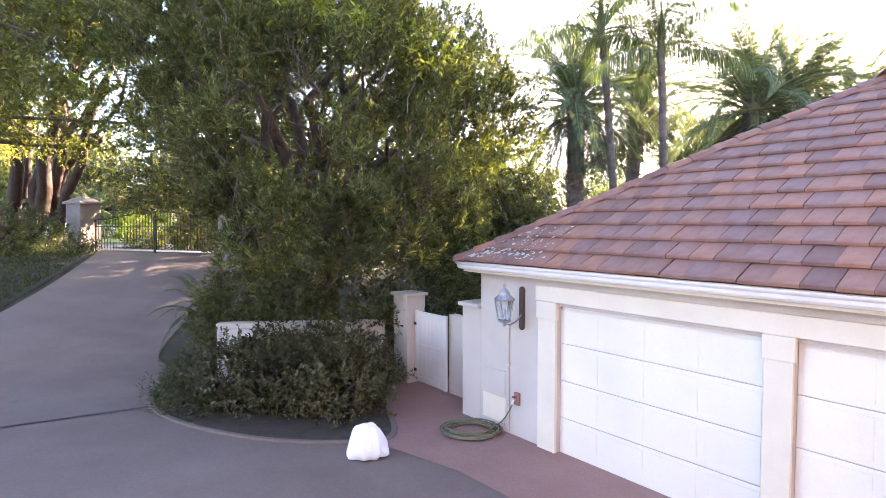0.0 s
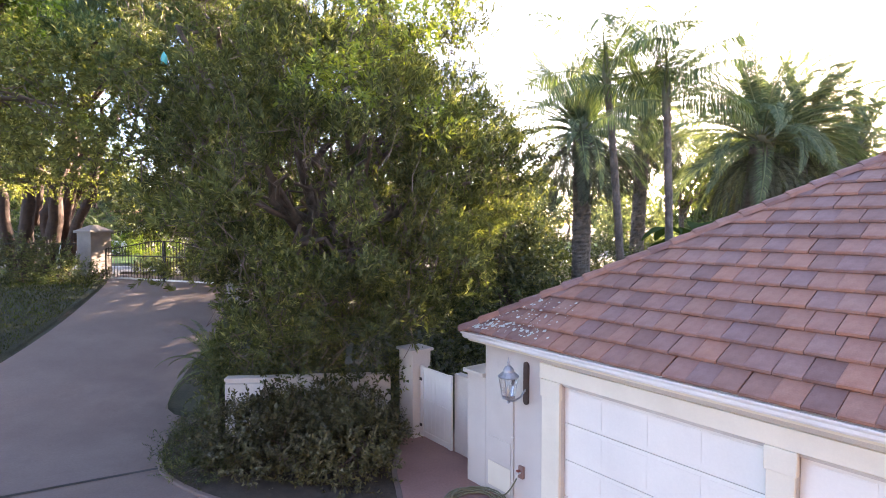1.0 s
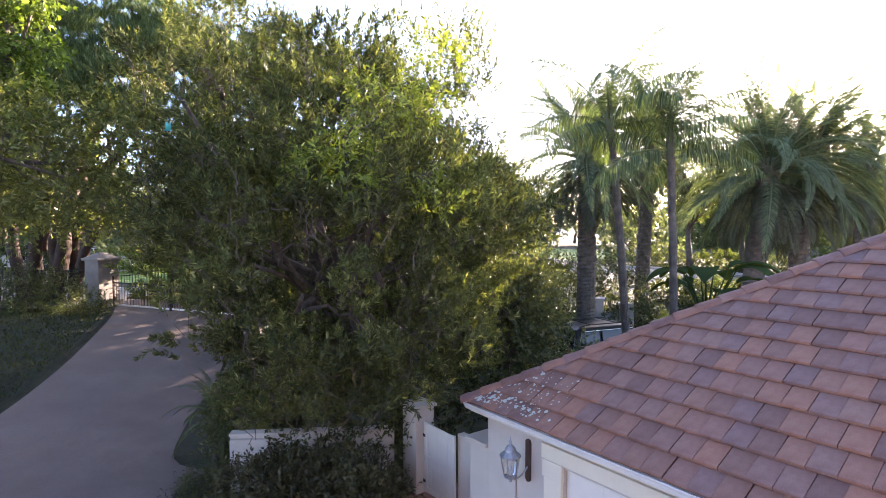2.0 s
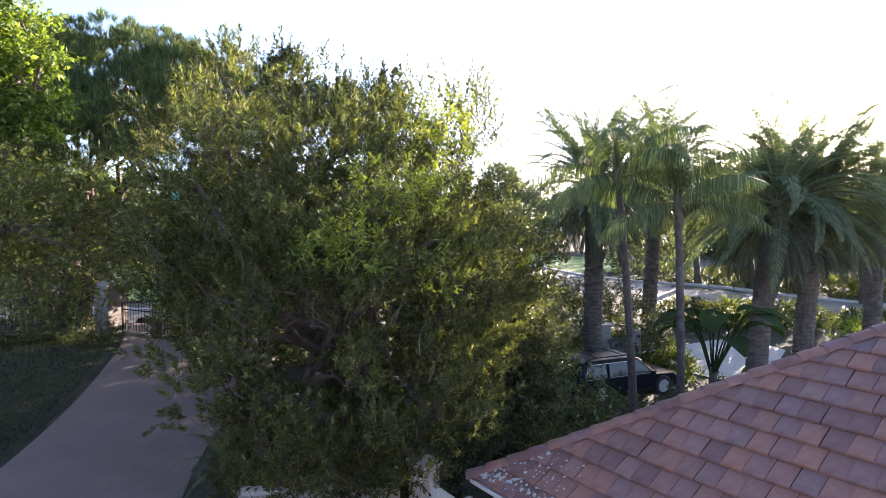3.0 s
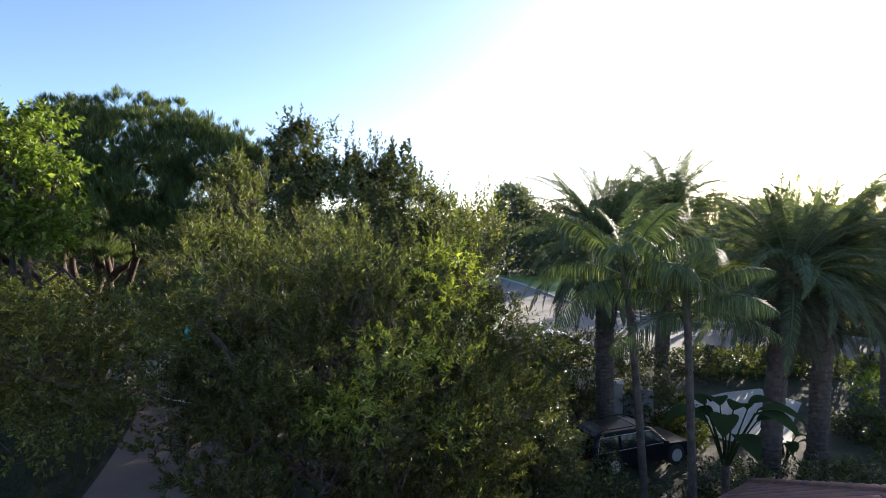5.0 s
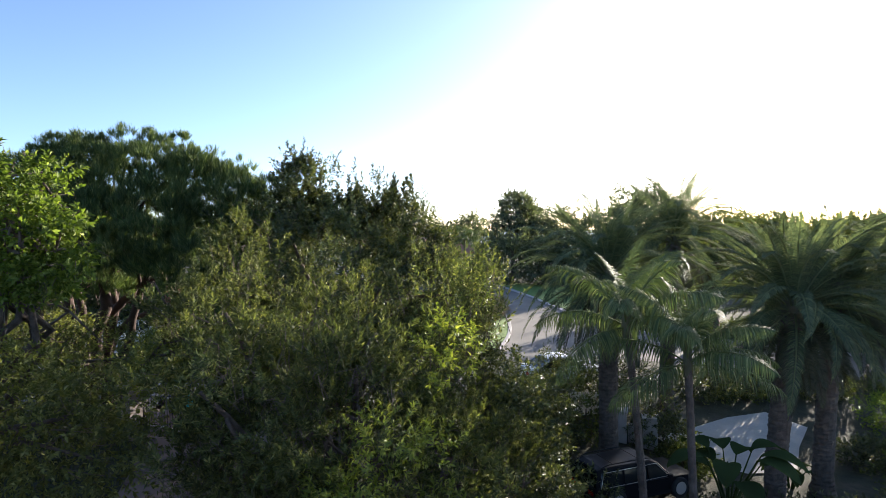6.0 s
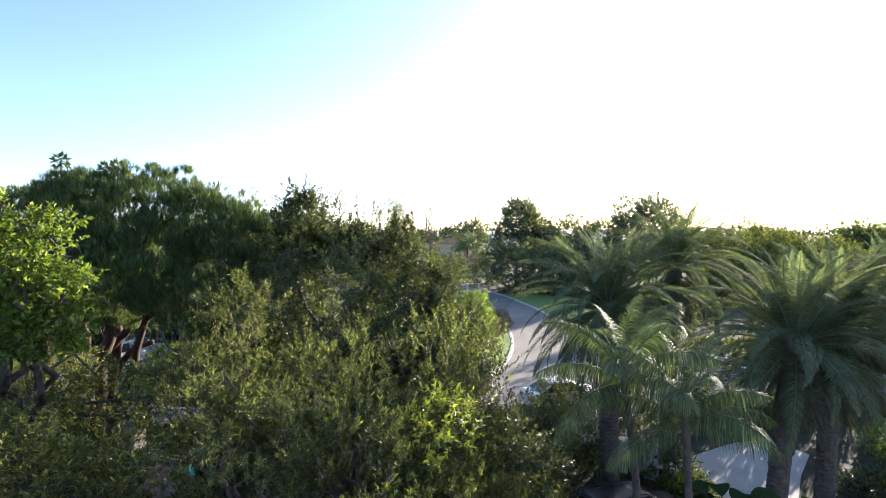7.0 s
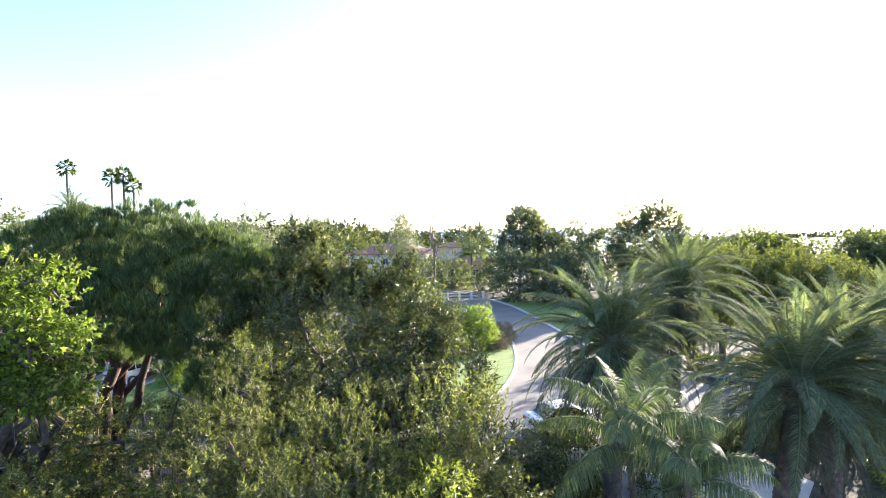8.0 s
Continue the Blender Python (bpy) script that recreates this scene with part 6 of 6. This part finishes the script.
def fan_palm(x, y, top, seed):
    rng = np.random.default_rng(seed)
    z = float(ground_z(x, y)) - 0.1
    ob = thing("fan_palm", pose(x, y, z), "very tall thin fan palm on the skyline", "palm tree", "fan palms on the skyline")
    h = top - z
    part("trunk", palm_trunk(h, 0.32, 0.22, 0.6, seed), M_PALMBARK, ob)
    for i in range(26):
        az, el = i * 2.4, math.asin(0.98 - 1.6 * i / 26) + rng.normal() * 0.12
        d = np.array([math.cos(az) * math.cos(el), math.sin(az) * math.cos(el), math.sin(el)])
        side = unit(np.cross(d, [0, 0, 1.0]))
        nn = np.cross(side, d)
        roll = rng.normal() * 0.7
        side, nn = side * math.cos(roll) + nn * math.sin(roll), nn * math.cos(roll) - side * math.sin(roll)
        c = d * (0.9 + 0.4 * rng.random())
        k = 11
        a = np.linspace(-1.25, 1.25, k)
        dirs = np.cos(a)[:, None] * d + np.sin(a)[:, None] * side
        v, t = leaves_arrays(np.tile(c, (k, 1)), dirs, np.tile(nn, (k, 1)), np.full(k, 1.2), np.full(k, 0.08), 0.25)
        sv = np.array([d * 0.05 + side * 0.025, d * 0.05 - side * 0.025, c + side * 0.015, c - side * 0.015])
        v, t = join([(v, t), (sv, np.array([[0, 1, 3], [0, 3, 2]]))])
        o = part("fan_leaf", raw_mesh("fan_leaf", v, t), M_FAR, ob)
        o.location, o.scale = (0, 0, h), (1, 1, 1.3)


for i, (x, y, tp) in enumerate([(-93.5, 118, 28.4), (-83.0, 118, 26.0), (-80.2, 118, 26.4), (-78.6, 119, 24.0)]):
    fan_palm(x, y, tp, 200 + i)
palm("date_palm", -53.2, 68, 16.8, "date palm rising behind the pine", 44, 0.9, 0.4, 0.35, CANARY, 10, 0, group="date palms")


def house(name, x, y, turn, w, d, h, rise, label, windows=4, base=None):
    z = float(ground_z(x, y)) if base is None else base
    ob = thing(name, pose(x, y, z, 0, 0, turn), label, "house")
    bm = boxes((-w / 2, w / 2, -d / 2, d / 2, -1.5, h))
    part("wall", bm, M_HOUSEWALL, ob)
    o = 0.6
    bm = bmesh.new()
    hw, hd = w / 2 + o, d / 2 + o
    q = [bm.verts.new(c) for c in ((-hw, -hd, h), (hw, -hd, h), (hw, hd, h), (-hw, hd, h), (-hw, -hd, h + 0.2), (hw, -hd, h + 0.2), (hw, hd, h + 0.2), (-hw, hd, h + 0.2), (-hw + hd, 0, h + rise), (hw - hd, 0, h + rise))]
    for f in ((3, 2, 1, 0), (0, 1, 5, 4), (1, 2, 6, 5), (2, 3, 7, 6), (3, 0, 4, 7), (4, 5, 9, 8), (5, 6, 9), (6, 7, 8, 9), (7, 4, 8)):
        bm.faces.new([q[i] for i in f])
    roof = part("roof", bm, M_REDROOF, ob, "terracotta tiled hip roof")
    part("chimney", boxes((w * 0.2, w * 0.2 + 0.9, -0.4, 0.5, h + 0.4, h + rise + 0.9), bevel=0.03), M_HOUSEWALL, roof)
    for i in range(windows):
        cx = -w / 2 + (i + 0.5) * w / windows
        win = part("window", boxes((cx - 0.7, cx + 0.7, -d / 2 - 0.06, -d / 2 + 0.02, h - 2.1, h - 0.7)), M_WOOD, ob, "white framed window")
        for s in (-1, 1):
            part("pane", boxes((cx + s * 0.33 - 0.29, cx + s * 0.33 + 0.29, -d / 2 - 0.075, -d / 2 - 0.063, h - 2.02, h - 0.78)), M_DARKGLASS, win)


house("house", -4.4, 116, 12, 10, 7, 3.4, 1.9, "far house with red tiled roof and cream walls")
house("house", -20, 118, -10, 16, 10, 6.0, 2.2, "far two-storey house with a red-brown roof", 5)
house("house", -33, 50, 5, 15, 9, 2.6, 1.7, "neighbouring house with a red tiled roof seen through the trees", 5)
house("house", -8, 165, 0, 14, 9, 5.5, 1.6, "far pale house near the sea", 4)

# low walls and fence between palms and street
for i, (x, y, w) in enumerate([(6.55, 25.5, 0.5), (7.75, 25.2, 0.6)]):
    z = float(ground_z(x, y))
    structure(f"pier_{i + 1}", boxes((-w / 2, w / 2, -0.3, 0.3, -0.1, 1.3), bevel=0.02), M_PALEWALL, "pale plastered pier beside the side court", "pier", pose(x, y, z, 0, 0, -14))
    structure(f"pier_cap_{i + 1}", boxes((-w / 2 - 0.06, w / 2 + 0.06, -0.36, 0.36, 1.302, 1.38), bevel=0.02), M_PALEWALL, "flat cap of the pale pier", "pier cap", pose(x, y, z, 0, 0, -14))
structure("wall_court", boxes((-0.32, 0.26, -0.1, 0.1, -0.1, 0.85), bevel=0.015), M_PALEWALL, "low pale wall between the two piers", "wall", pose(7.15, 25.35, float(ground_z(7.15, 25.35)), 0, 0, -14))
fence_line = thing("post_fence", pose(-3.2, 86, float(ground_z(-3.2, 86)), 0, 0, 4), "low garden fence with pale square posts", "fence")
for k in range(4):
    x = -2.9 + 1.85 * k
    part("post", boxes((x - 0.2, x + 0.2, -0.2, 0.2, -0.3, 1.15), (x - 0.25, x + 0.25, -0.25, 0.25, 1.15, 1.23), bevel=0.02), M_TRIM, fence_line)
    if k < 3:
        for z in (0.35, 0.8):
            part("rail", boxes((x + 0.2, x + 1.65, -0.04, 0.04, z, z + 0.12), bevel=0.01), M_DARKBROWN, fence_line)

pickets = thing("picket_fence", pose(4.4, 27.0, float(ground_z(4.4, 27.0)), 0, 0, 8), "pale slatted fence between the palms and the street", "fence")
for k in range(17):
    x = -1.6 + 0.2 * k
    part("picket", boxes((x - 0.06, x + 0.06, -0.02, 0.02, 0.05, 1.15), bevel=0.006), M_TRIM, pickets)
for z in (0.3, 0.9):
    part("rail", boxes((-1.7, 1.7, 0.024, 0.07, z, z + 0.09), bevel=0.006), M_TRIM, pickets)
for x in (-1.75, 1.75):
    part("post", boxes((x - 0.07, x + 0.07, -0.07, 0.07, -0.2, 1.3), bevel=0.01), M_TRIM, pickets)

# grass of the shaded lawn beside the driveway, blades in the same darkened green
rngi = np.random.default_rng(55)
ix, iy = -22 + 10.6 * rngi.random(24000), 9 + 13.5 * rngi.random(24000)
keep_ = ix < np.interp(iy, [9, 11, 14.6, 17.5, 20.6, 23.2], [-11.6, -11.6, -11.8, -12.3, -13.3, -15.0])
ix, iy = ix[keep_], iy[keep_]
ip = np.stack([ix, iy, ground_z(ix, iy) + 0.03], 1)
iv, it = leaves_arrays(ip, unit(rngi.normal(size=ip.shape) * 0.5 + np.array([0, 0, 1.0])), unit(rngi.normal(size=ip.shape)), 0.05 + 0.07 * rngi.random(len(ip)), np.full(len(ip), 0.03))
tagged(part("grass", raw_mesh("grass", iv, it), M_SHADED_BLADE), "short dark green grass of the shaded lawn", "grass", "", "stuff")

# ---- vehicles ----
def vehicle(name, x, y, turn, paint, label, length, width, height, suv=False, z=None, category="car"):
    gz = float(ground_z(x, y)) + 0.03 if z is None else z
    ob = thing(name, pose(x, y, gz, 0, 0, turn), label, category)
    L, W, H = length / 2, width / 2, height
    belt = H * (0.6 if not suv else 0.58)
    if suv:
        low = [(-L, 0.55), (-L, belt), (-L * 0.98, belt + 0.03), (L * 0.42, belt), (L * 0.9, belt - 0.08), (L, belt - 0.3), (L, 0.4), (L * 0.9, 0.28), (-L * 0.95, 0.3)]
        roof = [(-L * 0.97, belt), (-L * 0.9, H * 0.96), (-L * 0.8, H), (L * 0.1, H), (L * 0.2, H * 0.96), (L * 0.47, belt)]
    else:
        low = [(-L, 0.5), (-L * 0.98, belt - 0.02), (-L * 0.9, belt + 0.06), (L * 0.4, belt), (L * 0.85, belt - 0.12), (L, belt - 0.32), (L, 0.38), (L * 0.92, 0.22), (-L * 0.94, 0.24)]
        roof = [(-L * 0.78, belt + 0.04), (-L * 0.42, H * 0.97), (-L * 0.25, H), (L * 0.02, H), (L * 0.12, H * 0.97), (L * 0.48, belt)]

    def loft(prof, wide, narrow_top, seg=5):
        bm, rows_ = bmesh.new(), []
        zmin, zmax = min(p[1] for p in prof), max(p[1] for p in prof)
        for s in (-1, -0.93, 0.93, 1):
            row = []
            for px, pz in prof:
                f = (pz - zmin) / (zmax - zmin)
                ww = wide * (1 - narrow_top * f ** 1.5) * (1 - 0.1 * abs(px / L) ** 4)
                k = 0.965 if abs(s) == 1 else 1.0
                zz = zmin + (pz - zmin) * (k if f > 0.3 else 1)
                row.append(bm.verts.new((px * (k if abs(s) == 1 else 1), s * ww, zz)))
            rows_.append(row)
        m = len(prof)
        for a, b in zip(rows_, rows_[1:]):
            for k in range(m):
                bm.faces.new((a[k], a[(k + 1) % m], b[(k + 1) % m], b[k]))
        bm.faces.new(rows_[0])
        bm.faces.new(rows_[-1][::-1])
        bmesh.ops.recalc_face_normals(bm, faces=bm.faces)
        return bm
    part("body", loft(low, W, 0.06), paint, ob)
    cabin = part("cabin", loft(roof, W * 0.93, 0.2), paint, ob)
    # glass set a little proud of the cabin's sides, front and back
    inner = [(px * 0.93 - 0.02, belt + 0.06 + (pz - belt) * 0.78) for px, pz in roof]
    part("side_glass", loft(inner, W * 0.94, 0.165), M_CARGLASS, cabin, "dark side windows")
    for a, b in ((roof[-2], roof[-1]), (roof[1], roof[0])):
        bm = bmesh.new()
        dx, dz = b[0] - a[0], b[1] - a[1]
        nrm = Vector((-dz, 0, dx)).normalized()
        if nrm.z < 0:
            nrm = -nrm
        vs = []
        for f, wv in ((0.1, 0.68), (0.9, 0.82)):
            for s in (-1, 1):
                vs.append(bm.verts.new(Vector((a[0] + dx * f, s * W * wv, a[1] + dz * f)) + nrm * 0.012))
        bm.faces.new((vs[0], vs[1], vs[3], vs[2]))
        r = bmesh.ops.extrude_face_region(bm, geom=bm.faces[:])
        for v in r["geom"]:
            if isinstance(v, bmesh.types.BMVert):
                v.co -= nrm * 0.03
        bmesh.ops.recalc_face_normals(bm, faces=bm.faces)
        part("windscreen", bm, M_CARGLASS, cabin, "dark windscreen")
    R = 0.33 if not suv else 0.39
    for wx in (-L * 0.6, L * 0.62):
        for s in (-1, 1):
            def wheel_part(nm, prof, mat, par):
                bm = lathe(bmesh.new(), prof, 20)
                for v in bm.verts:
                    v.co = Vector((wx + v.co.x, s * (W - 0.1) + v.co.z * s, R + v.co.y))
                bmesh.ops.recalc_face_normals(bm, faces=bm.faces)
                return part(nm, bm, mat, par)
            wh = wheel_part("wheel", [(R * 0.9, -0.1), (R, -0.07), (R, 0.07), (R * 0.9, 0.105)], M_RUBBER, ob)
            wheel_part("rim", [(R * 0.62, 0.1), (R * 0.6, 0.115), (R * 0.2, 0.11)], M_STEEL, wh)
    for s in (-1, 1):
        part("tail_light", boxes((-L - 0.012, -L * 0.95, s * W * 0.6 - 0.16, s * W * 0.6 + 0.16, belt - 0.25, belt - 0.1), bevel=0.01), M_LAMPRED, ob, "red tail light")
        part("headlight", boxes((L * 0.93, L * 0.995, s * W * 0.66 - 0.17, s * W * 0.66 + 0.17, belt - 0.36, belt - 0.2), bevel=0.01), M_GLASS, ob)
        part("mirror", boxes((L * 0.36, L * 0.43, s * (W + 0.02) - 0.07, s * (W + 0.02) + 0.07, belt, belt + 0.13), bevel=0.02), paint, ob)
    if suv:
        top_w = W * 0.93 * 0.8
        for s in (-1, 1):
            part("roof_rail", tube(bmesh.new(), [(-L * 0.82, s * top_w * 0.9, H + 0.02), (-L * 0.7, s * top_w * 0.9, H + 0.09), (0, s * top_w * 0.9, H + 0.09), (L * 0.12, s * top_w * 0.9, H + 0.02)], [0.022] * 4, 6), M_IRON, cabin, "dark roof rail")
            part("window_trim", tube(bmesh.new(), [(-L * 0.9, s * W * 0.945, belt + 0.04), (L * 0.4, s * W * 0.945, belt + 0.04), (L * 0.17, s * W * 0.83, H * 0.93), (-L * 0.82, s * W * 0.83, H * 0.93), (-L * 0.9, s * W * 0.945, belt + 0.04)], [0.011] * 5, 5, cap=False), M_STEEL, cabin, "pale window trim")
            for px in (-L * 0.45, L * 0.0):
                part("window_post", tube(bmesh.new(), [(px, s * W * 0.945, belt + 0.04), (px, s * W * 0.83, H * 0.93)], [0.03] * 2, 5), paint, cabin)
        for px in (-L * 0.6, -L * 0.1):
            part("cross_bar", tube(bmesh.new(), [(px, -top_w * 0.9, H + 0.09), (px, top_w * 0.9, H + 0.09)], [0.018] * 2, 6), M_IRON, cabin)
    part("rear_bumper", boxes((-L - 0.05, -L * 0.94, -W * 0.9, W * 0.9, 0.3, 0.5), bevel=0.03), paint, ob)
    part("number_plate", boxes((-L - 0.06, -L - 0.05, -0.16, 0.16, 0.52, 0.64)), M_WHITEPAINT, ob)


vehicle("sedan", 4.7, 31.2, 20, M_SILVER, "silver sedan parked at the street's edge", 4.6, 1.8, 1.45)
vehicle("sport_utility_vehicle", 6.0, 21.4, 24, M_BLACKPAINT, "dark sport utility vehicle parked in shade under the palms", 4.6, 1.85, 1.55, True)
vehicle("van", -26.4, 40.5, 75, M_SILVER, "silver-grey van parked on a driveway across the street", 5.0, 1.95, 1.9, True, category="van")

# ---- roof pieces ----
slope_tiles()
hip_caps()
rngl = np.random.default_rng(8)
bm = bmesh.new()
for _ in range(330):
    a = 0.06 + rngl.random() ** 1.7 * 1.7
    b = 0.06 + rngl.random() ** 1.3 * min(0.8, a)
    c = Vector((a, b, EAVE + b * SLOPE + 0.062))
    r = 0.008 + 0.032 * rngl.random() ** 3
    ring = [bm.verts.new(c + Vector((math.cos(k * 1.0472) * r * (0.6 + rngl.random() * 0.8), math.sin(k * 1.0472) * r * (0.6 + rngl.random() * 0.8), math.sin(k * 1.0472) * r * SLOPE * 0.8))) for k in range(6)]
    top = bm.verts.new(c + Vector((0, 0, 0.008)))
    for k in range(6):
        bm.faces.new((ring[k], ring[(k + 1) % 6], top))
tagged(part("lichen", bm, M_LICHEN, garage, "pale lichen patches on the corner tiles"), kind="stuff")
